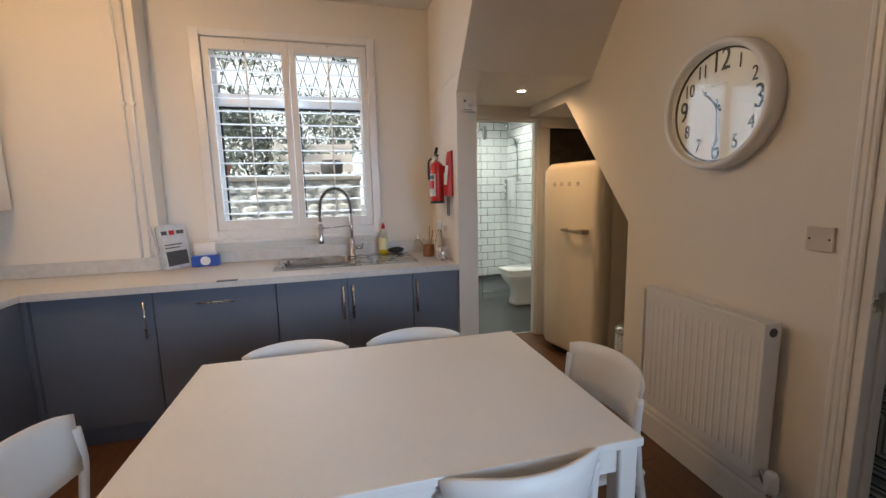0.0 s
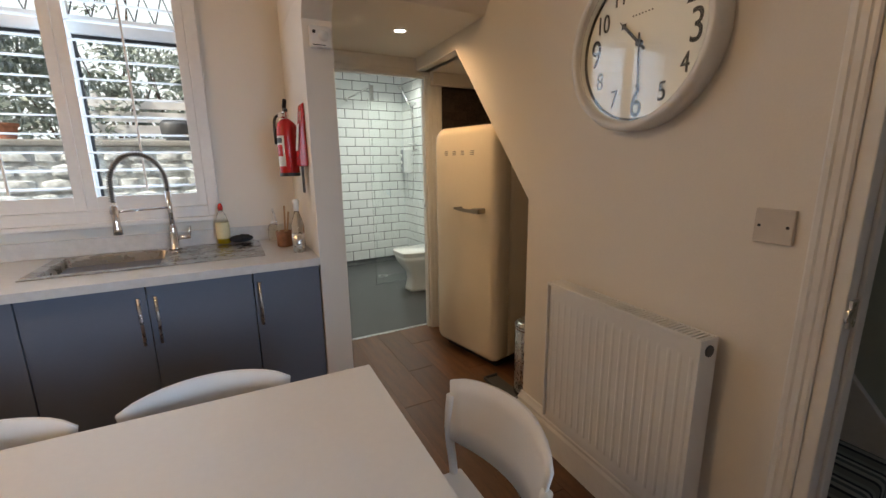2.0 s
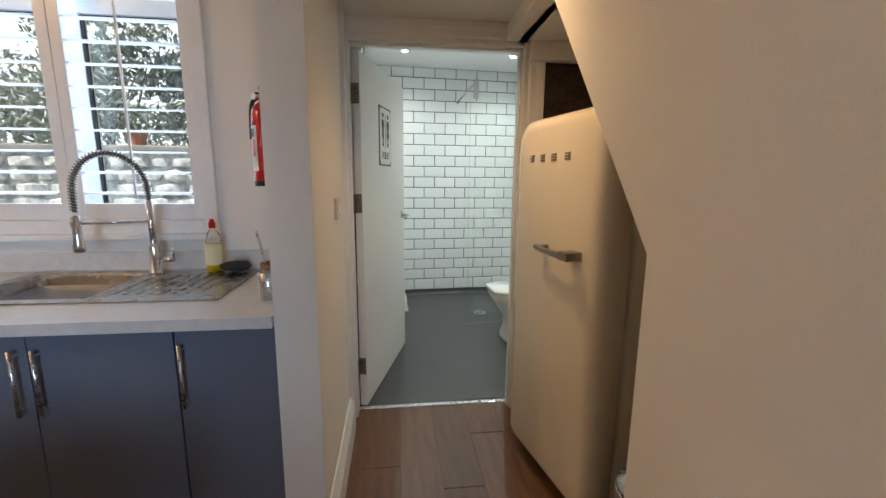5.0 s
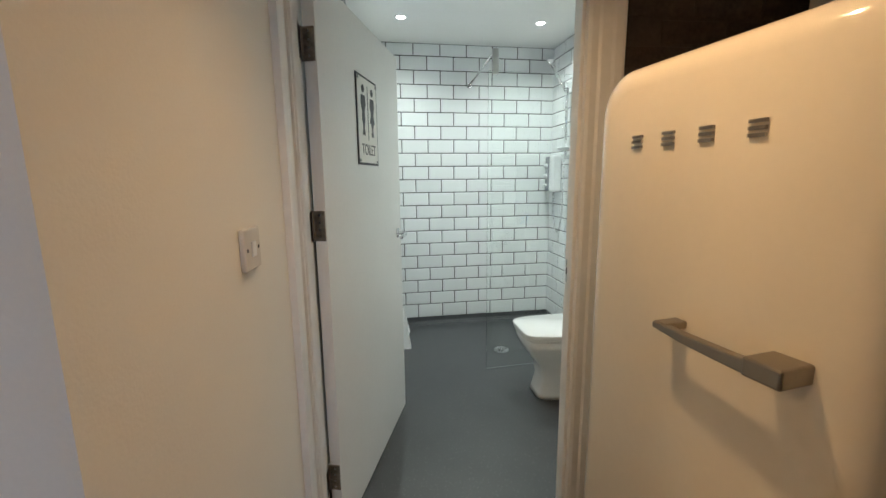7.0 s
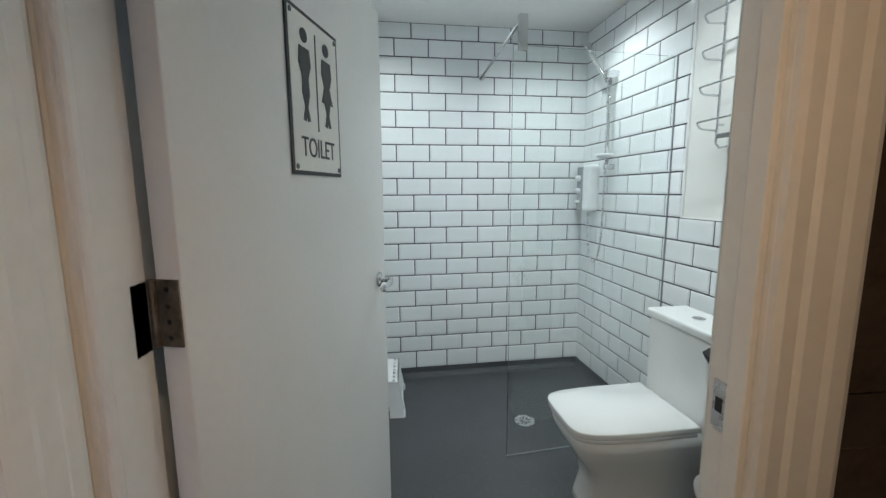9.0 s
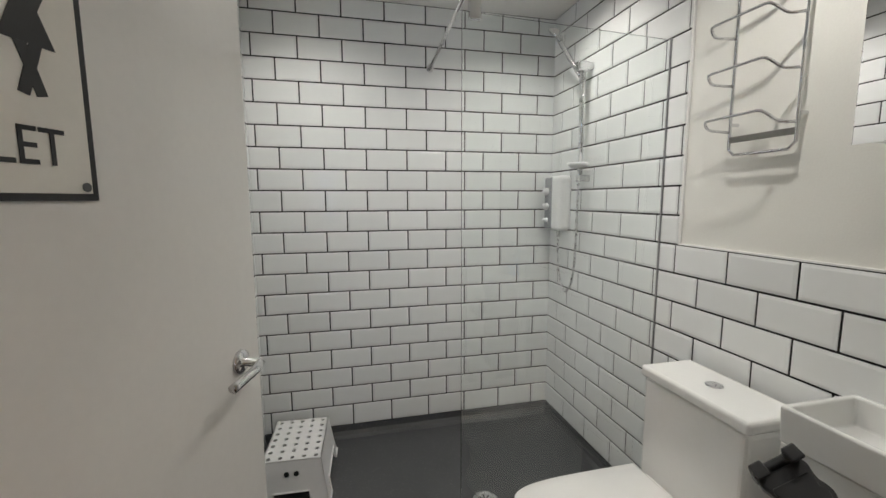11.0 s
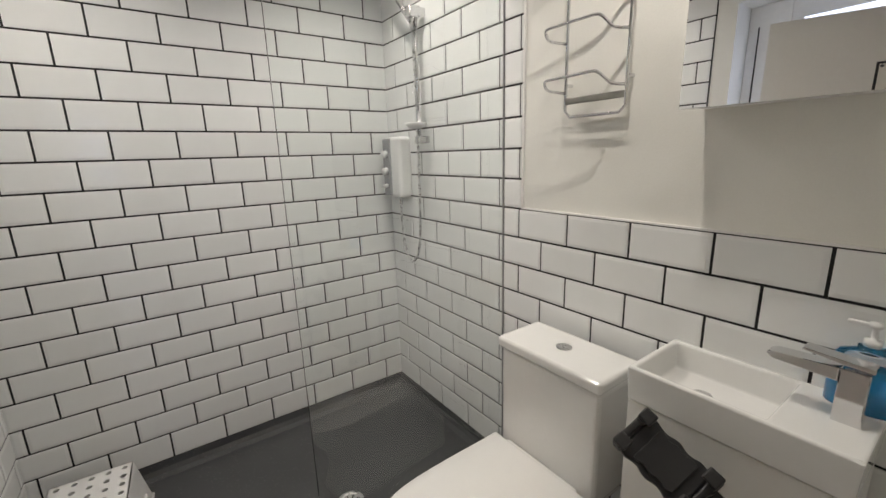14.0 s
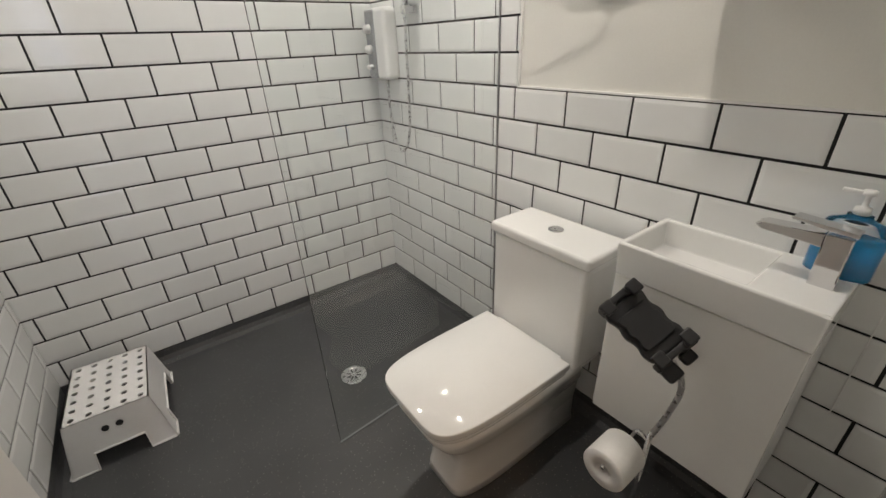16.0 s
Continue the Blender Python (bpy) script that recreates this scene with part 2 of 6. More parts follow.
# window wall with its opening
WX0, WX1, WZ0, WZ1 = -0.19, 0.895, 1.10, 2.430
bm = box(KX0 - 0.1, WX0, KY1, KY1 + 0.19, 0, KZ)
add_box(bm, WX1, 1.365, KY1, KY1 + 0.19, 0, KZ)
add_box(bm, WX0, WX1, KY1, KY1 + 0.19, 0, WZ0)
add_box(bm, WX0, WX1, KY1, KY1 + 0.19, WZ1, KZ)
struct("wall_north", bm, WALL, "cream painted kitchen window wall", "wall")
struct("wall_pier", box(KX0, -0.495, 3.44, KY1 - 0.003, 0.9005, KZ - 0.003), WALL, "cream painted wall pier beside the window", "wall")
struct("wall_west", box(KX0 - 0.1, KX0 - 0.002, KY0 - 0.1, KY1, 0, KZ), WALL, "cream painted kitchen side wall", "wall")
bm = box(KX0, 1.18, KY0 - 0.1, KY0, 0, KZ)
add_box(bm, 2.18, 3.9, KY0 - 0.1, KY0, 0, KZ)
add_box(bm, 1.18, 2.18, KY0 - 0.1, KY0, 0, 0.85)
add_box(bm, 1.18, 2.18, KY0 - 0.1, KY0, 2.20, KZ)
struct("wall_south", bm, WALL, "cream painted kitchen back wall", "wall")
struct("wall_pillar", prism([(2.91, 0), (DY0 - 0.002, 0), (DY0 - 0.002, PZ - 0.002), (2.832, PZ - 0.002), (2.91, 1.965)], "x", 1.365, PX), WALL, "cream painted stub wall between worktop and passage", "wall")
struct("bulkhead", prism([(2.8275, PZ), (DY0, PZ), (DY0, KZ), (2.32, KZ)], "x", 1.365, 2.295), WALL, "cream sloping stair soffit over the passage", "bulkhead")
struct("wall_fill", box(1.365, 3.9, DY0 + 0.002, DY1, PZ, 2.9), WALL, "cream painted wall over the doorway", "wall")
# wall with the clock: cut to the slope of the stairs
WE = pose(KX1, 1.295, 0, 0, 0, -2.5) @ Matrix.Translation((-KX1, -1.295, 0))      # this wall runs a little out of square
east = struct("wall_east", prism([(1.295, 0), (2.42, 0), (2.42, 1.170), (3.16, 1.985), (DY0 - 0.002, 1.985), (DY0 - 0.002, KZ), (1.295, KZ)], "x", KX1, KX1 + 0.10), WALL, "cream painted wall cut to the stair slope", "wall")
east.matrix_basis = WE
struct("wall_east_rear", box(KX1, KX1 + 0.10, KY0, 0.45, 0, KZ), WALL, "cream painted wall beside the hall door", "wall")
struct("wall_east_head", box(KX1, KX1 + 0.10, 0.45, 1.293, 2.03, KZ), WALL, "cream painted wall over the hall doorway", "wall")
struct("ceiling", box(KX0 - 0.1, 3.9, KY0 - 0.1, KY1 + 0.1, KZ, KZ + 0.12), CEIL, "white painted kitchen ceiling", "ceiling")
# understairs recess and hall
struct("stair_soffit", prism([(1.75, 0.43), (2.42, 1.170), (3.16, 1.985), (DY0 - 0.004, 1.985), (DY0 - 0.004, 2.06), (3.11, 2.06), (1.69, 0.49)], "x", KX1 + 0.16, 3.10), WALL, "cream sloping underside of the stairs", "stairs")
struct("wall_recess", box(3.10, 3.20, 1.7, DY0, 0, 2.06), WALL, "cream painted recess back wall", "wall")
struct("wall_hall", box(3.20, 3.30, KY0, DY0, 0, KZ), GREYGREEN, "grey green painted hall wall", "wall")

# doorway wall to the shower room, in three pieces round the opening
bm = box(1.30, 1.489, DY0, DY1, 0, PZ)
add_box(bm, 1.489, DX0 - 0.03, DY0, DY0 + 0.012, 0, PZ)
add_box(bm, DX1 + 0.03, 2.50, DY0, DY1, 0, PZ)
add_box(bm, DX0 - 0.03, DX1 + 0.03, DY0, DY1, DZ + 0.03, PZ)
struct("wall_doorway", bm, WALL, "cream painted wall round the shower room door", "wall")
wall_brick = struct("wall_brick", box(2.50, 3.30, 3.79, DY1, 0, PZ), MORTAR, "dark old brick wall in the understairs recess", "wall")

struct("lintel", box(2.41, 3.095, 3.735, 3.786, 1.895, 1.983, bevel=0.003), WALL, "cream painted beam over the brick recess wall", "wall")


def moulding(w, d):
    """The outline of an architrave: w wide, d thick, stepped and rounded."""
    return [(0, 0), (0, d * 0.45), (w * 0.10, d * 0.62), (w * 0.28, d * 0.62), (w * 0.36, d * 0.80), (w * 0.62, d * 0.86), (w * 0.72, d), (w * 0.92, d), (w, d * 0.9), (w, 0)]


def door_frame(name, label, parts):
    t = thing(name, 0, 0, 0, 0, label, "door frame", "", "structure")
    for nm, bm in parts:
        part(nm, bm, WHITE, t)
    return t


# architraves stand proud of the kitchen side of the doorway wall
ml = [(DX0 - a * 0.52, DY0 - b) for a, b in moulding(0.052, 0.022)]
mr = [(DX1 + a, DY0 - b) for a, b in moulding(0.115, 0.024)]
mt = [(DY0 - b, DZ + a) for a, b in moulding(0.112, 0.024)]
door_frame("door_frame_1", "white moulded door frame of the shower room", [
    ("architrave", prism(ml, "z", 0, DZ)), ("architrave", prism(mr, "z", 0, DZ + 0.112)), ("architrave", prism(mt, "x", DX0 - 0.026, DX1)),
    ("jamb", box(DX0 - 0.03, DX0, DY0 - 0.001, DY1 - 0.004, 0, DZ + 0.03, bevel=0.003)), ("jamb", box(DX1, DX1 + 0.03, DY0 - 0.001, DY1 + 0.005, 0, DZ + 0.03, bevel=0.003)),
    ("casing", prism([(PX + b, 3.772 - a) for a, b in moulding(0.105, 0.022)], "z", 0, PZ - 0.004)),
    ("head_jamb", box(DX0, DX1, DY0 - 0.001, DY1 + 0.005, DZ, DZ + 0.03, bevel=0.003)),
    ("door_stop", box(DX1 - 0.012, DX1, DY0 + 0.01, DY0 + 0.045, 0, DZ, bevel=0.002)), ("door_stop", box(DX0 + 0.012, DX1 - 0.012, DY0 + 0.01, DY0 + 0.045, DZ - 0.012, DZ, bevel=0.002))])
# hall door frame
mh = [(KX1 - b, 1.290 + a * 0.999) for a, b in moulding(0.050, 0.020)]
door_frame("door_frame_2", "white moulded hall door frame with a brass strike plate", [
    ("architrave", prism(mh, "z", 0, 2.08)), ("jamb", box(KX1 - 0.002, KX1 + 0.104, 1.260, 1.290, 0, 2.03, bevel=0.003)),
    ("door_stop", box(KX1 + 0.045, KX1 + 0.09, 1.250, 1.260, 0, 2.03, bevel=0.003)),
    ("head_jamb", box(KX1 - 0.002, KX1 + 0.104, 0.45, 1.260, 2.03, 2.05))])
strike = thing("strike_plate", KX1 + 0.02, 1.254, 1.0, 0, "small worn brass strike plate on the hall door frame", "latch")
part("plate", box(-0.013, 0.020, -0.002, 0.006, -0.032, 0.032, bevel=0.001), STEEL, strike)
part("lip", box(-0.03, -0.012, -0.004, 0.004, -0.014, 0.014, bevel=0.002), STEEL, strike)


def skirting(name, pts, label):
    """Moulded skirting along a run of (x, y) points, on its left side."""
    bm = bmesh.new()
    prof = [(0.0, 0.0), (0.022, 0.0), (0.022, 0.125), (0.017, 0.14), (0.019, 0.155), (0.010, 0.175), (0.006, 0.19), (0.0, 0.19)]
    pts = [Vector(p) for p in pts]
    rings = []
    for i, p in enumerate(pts):
        d0 = (p - pts[i - 1]).normalized() if i else None
        d1 = (pts[i + 1] - p).normalized() if i < len(pts) - 1 else None
        n0 = Vector((-d0.y, d0.x)) if d0 else Vector((-d1.y, d1.x))
        n1 = Vector((-d1.y, d1.x)) if d1 else n0
        m = (n0 + n1).normalized()
        m = m / max(0.3, m.dot(n0))
        rings.append([bm.verts.new((p.x + m.x * o, p.y + m.y * o, z)) for o, z in prof])
    for A, B in zip(rings, rings[1:]):
        for j in range(len(prof)):
            bm.faces.new((A[j], A[(j + 1) % len(prof)], B[(j + 1) % len(prof)], B[j]))
    bm.faces.new(rings[0])
    bm.faces.new(rings[-1])
    bmesh.ops.recalc_face_normals(bm, faces=bm.faces[:])
    return struct(name, bm, WHITE, label, "skirting")


skirting("baseboard", [(PX, 3.665), (PX, 2.91), (1.367, 2.91)], "tall white moulded skirting round the stub wall")
skirting("baseboard", [(2.19, 1.37), (2.19, 2.42), (2.28, 2.42)], "white moulded skirting below the radiator").matrix_basis = WE
struct("threshold", box(DX0, DX1, 3.862, 3.888, -0.012, 0.004, bevel=0.002), STEEL, "thin metal threshold strip in the doorway", "threshold")

# shower room shell
def bstruct(name, bm, material, label, category):
    ob = struct(name, bm, material, label, category)
    ob.matrix_basis = BM
    return ob


bfloor = bstruct("bathroom_floor", box(-BW - 0.1, 0.1, -BL + 0.08, 0.1, -0.12, 0.0), VINYL, "charcoal speckled safety vinyl shower room floor", "floor")
struct("bathroom_floor_edge", box(1.49, 3.4, 3.8885, 4.05, -0.10, -0.002), VINYL, "charcoal vinyl floor edge inside the doorway", "floor")
wall_back = bstruct("wall_shower_back", box(-BW, 0.0, -0.0038, 0.1, 0, BZ), GROUT, "white metro tiles with dark grout on the end wall", "wall")
wall_right = bstruct("wall_shower_side", prism([(0.1, 0), (0.1, BZ), (-1.057, BZ), (-1.057, Z1 + 9 * Q), (-BL, Z1 + 9 * Q), (-BL, 0)], "x", -0.0038, 0.1), GROUT, "white metro tiles with dark grout behind the toilet", "wall")
bstruct("wall_painted", box(0.001, 0.1, -BL, -1.058, Z1 + 9 * Q + 0.001, BZ), BATHWALL, "cream painted wall above the tiles", "wall")
wall_left = bstruct("wall_shower_left", prism([(0.1, 0), (0.1, BZ), (-1.05, BZ), (-1.05, Z1 + 9 * Q), (-1.98, Z1 + 9 * Q), (-1.98, 0)], "x", -BW - 0.1, -BW + 0.0038), GROUT, "white metro tiled wall beside the shower", "wall")
LV0, LV1, LZ0, LZ1 = -1.82, -1.15, 1.30, 2.205        # window opening behind the door
bm = box(-BW - 0.26, -BW - 0.001, -1.98, LV0, Z1 + 9 * Q + 0.001, BZ)
add_box(bm, -BW - 0.26, -BW - 0.001, LV1, -1.051, Z1 + 9 * Q + 0.001, BZ)
add_box(bm, -BW - 0.26, -BW - 0.001, LV0, LV1, Z1 + 9 * Q + 0.001, LZ0)
add_box(bm, -BW - 0.26, -BW - 0.001, LV0, LV1, LZ1, BZ)
bstruct("wall_painted_left", bm, BATHWALL, "cream painted wall with a window behind the open door", "wall")
bstruct("bathroom_ceiling", box(-BW - 0.1, 0.12, -BL, 0.1, BZ, BZ + 0.1), CEIL, "white painted shower room ceiling", "ceiling")
struct("wall_inside", box(2.42, 3.46, DY1 + 0.001, DY1 + 0.05, 0, BZ + 0.1), BATHWALL, "cream painted wall beside the shower room door", "wall")
struct("wall_inside_head", box(1.35, 2.42, DY1 + 0.001, DY1 + 0.05, DZ + 0.03, BZ + 0.1), BATHWALL, "cream painted wall over the shower room door", "wall")
struct("wall_jog", box(1.35, 1.47, DY1 + 0.051, 4.40, 0, 2.46), BATHWALL, "cream painted wall behind the open door", "wall")
struct("wall_inside_left", box(1.35, 1.489, DY1 + 0.001, DY1 + 0.05, 0, DZ + 0.03), BATHWALL, "cream painted wall behind the door hinges", "wall")
# vinyl coved up the walls
cove = [(0, 0), (0.045, 0), (0.02, 0.010), (0.008, 0.03), (0.006, 0.066), (0, 0.068)]
bstruct("cove", prism([(-a, z + 0.001) for a, z in cove], "x", -BW, 0), VINYL, "charcoal vinyl coved up the end wall", "skirting")
bstruct("cove", prism([(-a, z + 0.001) for a, z in cove], "y", -BL + 0.12, 0), VINYL, "charcoal vinyl coved up the side wall", "skirting")
bstruct("cove", prism([(-BW + a, z + 0.001) for a, z in cove], "y", -1.98, 0), VINYL, "charcoal vinyl coved up the tiled wall", "skirting")
# frosted window in that wall
bw = thing("window_3", 0, 0, 0, 0, "white framed frosted window behind the open door", "window", "", "structure")
bw.matrix_basis = BM @ Matrix.Translation((-BW - 0.21, 0, 0))
for a in ((LV0, LV0 + 0.06, LZ0, LZ1), (LV1 - 0.19, LV1, LZ0, LZ1), (LV0 + 0.06, LV1 - 0.19, LZ0, LZ0 + 0.06), (LV0 + 0.06, LV1 - 0.19, LZ1 - 0.11, LZ1)):
    part("window_frame", box(-0.03, 0.03, *a, bevel=0.004), WHITE, bw)
part("seal", box(0.026, 0.034, LV1 - 0.052, LV1 - 0.046, LZ0 + 0.06, LZ1 - 0.11), BLACK, bw, "black rubber seal")
part("pane", box(-0.004, 0.004, LV0 + 0.06, LV1 - 0.19, LZ0 + 0.06, LZ1 - 0.11), glass("frosted_glass", (0.50, 0.58, 0.66), 0.6), bw, "frosted glass pane")
# paint trim
bstruct("trim", box(-0.007, 0.002, -BL + 0.15, -1.057, Z1 + 9 * Q, Z1 + 9 * Q + 0.006), WHITE, "thin white tile trim along the top row", "trim")
bstruct("trim", box(-0.007, 0.002, -1.064, -1.056, Z1 + 9 * Q, BZ), WHITE, "thin white upright tile trim", "trim")

# ---- kitchen furniture ----
def chair(x, y, rz, label):
    """Stacking chair; its back stands at local +y."""
    t = thing("dining_chair", x, y, 0, rz, label, "chair", "chairs round the table")
    bm = bmesh.new()
    n, k = 14, 5
    grid = []
    for side in (0.0, 0.011):
        rows = []
        for j in range(k):
            z = 0.575 + j * 0.180 / (k - 1)
            row = []
            for i in range(n):
                s = -1 + 2 * i / (n - 1)
                crown = 0.010 * (1 - s * s) if j == k - 1 else (-0.030 * (1 - s * s) if j == 0 else 0)
                row.append(bm.verts.new((0.205 * s * (1 - 0.03 * (k - 1 - j)), 0.20 - 0.075 * s * s + 0.02 * j / k + side, z + crown - (0.012 * s ** 8 if j == k - 1 else 0))))
            rows.append(row)
        grid.append(rows)
    for side in (0, 1):
        for j in range(k - 1):
            for i in range(n - 1):
                g = grid[side]
                bm.faces.new((g[j][i], g[j][i + 1], g[j + 1][i + 1], g[j + 1][i]))
    A, B = grid
    for i in range(n - 1):
        bm.faces.new((A[0][i], A[0][i + 1], B[0][i + 1], B[0][i]))
        bm.faces.new((A[-1][i], A[-1][i + 1], B[-1][i + 1], B[-1][i]))
    for j in range(k - 1):
        bm.faces.new((A[j][0], A[j + 1][0], B[j + 1][0], B[j][0]))
        bm.faces.new((A[j][-1], A[j + 1][-1], B[j + 1][-1], B[j][-1]))
    bmesh.ops.recalc_face_normals(bm, faces=bm.faces[:])
    part("backrest", bm, CHAIRW, t, smooth=True)
    part("seat", box(-0.205, 0.205, -0.215, 0.175, 0.428, 0.448, bevel=0.009, seg=3), CHAIRW, t, smooth=False)
    for s in (-1, 1):
        part("back_post", tube(smooth_path([(0.196 * s, 0.150, 0.40), (0.198 * s, 0.142, 0.50), (0.198 * s, 0.132, 0.60), (0.199 * s, 0.140, 0.70)], 4), 0.013, 10), CHAIRW, t, smooth=True)
        part("leg", cyl((0.215 * s, 0.215, 0.0), (0.190 * s, 0.155, 0.430), 0.012, 0.016, 14), CHAIRW, t, smooth=True)
        part("leg", cyl((0.215 * s, -0.225, 0.0), (0.190 * s, -0.195, 0.430), 0.012, 0.016, 14), CHAIRW, t, smooth=True)
    return t


def dining_table():
    x0, x1, y0, y1 = 0.080, 1.318, 1.215, 2.043
    t = thing("dining_table", (x0 + x1) / 2, (y0 + y1) / 2, 0, -1.2, "white laminate dining table with a bare top", "table")
    w, d = (x1 - x0) / 2, (y1 - y0) / 2
    part("tabletop", box(-w, w, -d, d, 0.728, 0.750, bevel=0.003), TABLEW, t)
    for s in (-1, 1):
        part("apron", box(-w + 0.06, w - 0.06, s * (d - 0.03) - 0.009, s * (d - 0.03) + 0.009, 0.655, 0.727), TABLEW, t)
        part("apron", box(s * (w - 0.03) - 0.009, s * (w - 0.03) + 0.009, -d + 0.06, d - 0.06, 0.655, 0.727), TABLEW, t)
        for r in (-1, 1):
            part("leg", box(s * (w - 0.035) - 0.026, s * (w - 0.035) + 0.026, r * (d - 0.035) - 0.026, r * (d - 0.035) + 0.026, 0.0, 0.727, bevel=0.006), TABLEW, t)
    return t


dining_table()
LC = "white plastic stacking chair with a curved back"
chair(0.415, 1.945, -2, LC + " tucked under the table")
chair(0.898, 1.942, -1, LC + " tucked under the table")
chair(1.36, 1.635, -90, LC + " at the table end")
chair(-0.035, 1.60, 92, LC + " at the table end")
chair(0.985, 1.36, 180, LC + " tucked under the table")


def handle(parent, a, b, out):
    """A slim bar handle from a to b, standing off along out."""
    a, b, o = Vector(a), Vector(b), Vector(out)
    h = part("handle", tube([a + o, b + o], 0.006, 10), STEEL, parent, "brushed steel bar handle", True)
    d = (b - a).normalized()
    for p in (a + d * 0.018, b - d * 0.018):
        part("stud", cyl(p, p + o, 0.004, n=8), STEEL, h)


def base_unit(x0, x1, doors, label, pull="v"):
    """A floor cupboard along the window wall; doors: list of (x0, x1, handle x)."""
    t = thing("base_cabinet", 0, 0, 0, 0, label, "cabinet", "base cabinets under the worktop")
    part("carcass", box(x0 + 0.001, x1 - 0.001, 2.952, 3.55, 0.12, 0.862), GREYDOOR, t)
    part("plinth", box(x0, x1, 2.985, 3.0, 0.0, 0.118), GREYDOOR, t)
    for a, b, h in doors:
        d = part("door", box(a + 0.0015, b - 0.0015, 2.932, 2.950, 0.125, 0.860, bevel=0.0015), GREYDOOR, t)
        if pull == "v":
            handle(d, (h, 2.933, 0.61), (h, 2.933, 0.815), (0, -0.028, 0))
        else:
            handle(d, (h - 0.10, 2.933, 0.782), (h + 0.10, 2.933, 0.782), (0, -0.028, 0))
    return t


base_unit(-0.93, -0.385, [(-0.93, -0.385, -0.42)], "grey laminate corner cupboard below the worktop")
base_unit(-0.383, 0.246, [(-0.383, 0.246, -0.07)], "grey laminate dishwasher front with a level handle", "h")
base_unit(0.248, 1.060, [(0.248, 0.654, 0.628), (0.654, 1.060, 0.688)], "grey laminate two-door cupboard under the sink")
base_unit(1.062, 1.362, [(1.062, 1.362, 1.086)], "narrow grey laminate end cupboard")
ret = thing("base_cabinet", 0, 0, 0, 0, "grey laminate cupboard run along the side wall", "cabinet", "base cabinets under the worktop")
part("carcass", box(-1.55, -0.962, 0.9, 2.91, 0.12, 0.862), GREYDOOR, ret)
part("plinth", box(-1.015, -1.0, 0.9, 2.98, 0.0, 0.118), GREYDOOR, ret)
part("filler", box(-0.962, -0.9305, 2.9105, 2.951, 0.12, 0.862), GREYDOOR, ret)
for i in range(3):
    d = part("door", box(-0.960, -0.942, 1.0 + i * 0.63, 1.627 + i * 0.63, 0.125, 0.860, bevel=0.0015), GREYDOOR, ret)
    handle(d, (-0.943, 1.06 + i * 0.63, 0.61), (-0.943, 1.06 + i * 0.63, 0.815), (0.028, 0, 0))

# worktop with a hole for the sink
SX0, SX1, SY0, SY1 = 0.215, 1.135, 3.085, 3.555
wt = thing("worktop", 0, 0, 0, 0, "pale grey stone-look laminate worktop with upstand", "worktop")
bm = bmesh.new()
ox, oy = [-0.94, SX0 + 0.02, SX1 - 0.02, 1.3625], [2.895, SY0 + 0.02, SY1 - 0.02, 3.606]
gv = {(i, j, k): bm.verts.new((ox[i], oy[j], (0.864, 0.900)[k])) for i in range(4) for j in range(4) for k in range(2)}
for i in range(3):
    for j in range(3):
        if (i, j) != (1, 1):
            for k in range(2):
                bm.faces.new([gv[a, b, k] for a, b in ((i, j), (i + 1, j), (i + 1, j + 1), (i, j + 1))])
for a, b in [((i, j), (i + 1, j)) for i in range(3) for j in (0, 3)] + [((i, j), (i, j + 1)) for i in (0, 3) for j in range(3)] + [((1, 1), (2, 1)), ((2, 1), (2, 2)), ((2, 2), (1, 2)), ((1, 2), (1, 1))]:
    bm.faces.new((gv[a[0], a[1], 0], gv[b[0], b[1], 0], gv[b[0], b[1], 1], gv[a[0], a[1], 1]))
bmesh.ops.recalc_face_normals(bm, faces=bm.faces[:])
part("slab", bm, WORKTOP, wt)
part("side_slab", box(-1.55, -0.9405, 0.88, 3.44, 0.864, 0.8995, bevel=0.004), WORKTOP, wt)
part("upstand", box(-0.490, 1.3625, 3.590, 3.606, 0.9005, 0.985, bevel=0.003), WORKTOP, wt)
part("upstand", box(-1.53, -0.495, 3.420, 3.436, 0.9005, 0.985, bevel=0.003), WORKTOP, wt)
part("upstand", box(-1.55, -1.534, 0.9, 3.436, 0.9005, 0.985, bevel=0.003), WORKTOP, wt)
part("edge_chip", box(-0.055, 0.055, 2.893, 2.93, 0.8965, 0.9008, bevel=0.002), DARKGREY, wt, "dark chipped worktop edge")


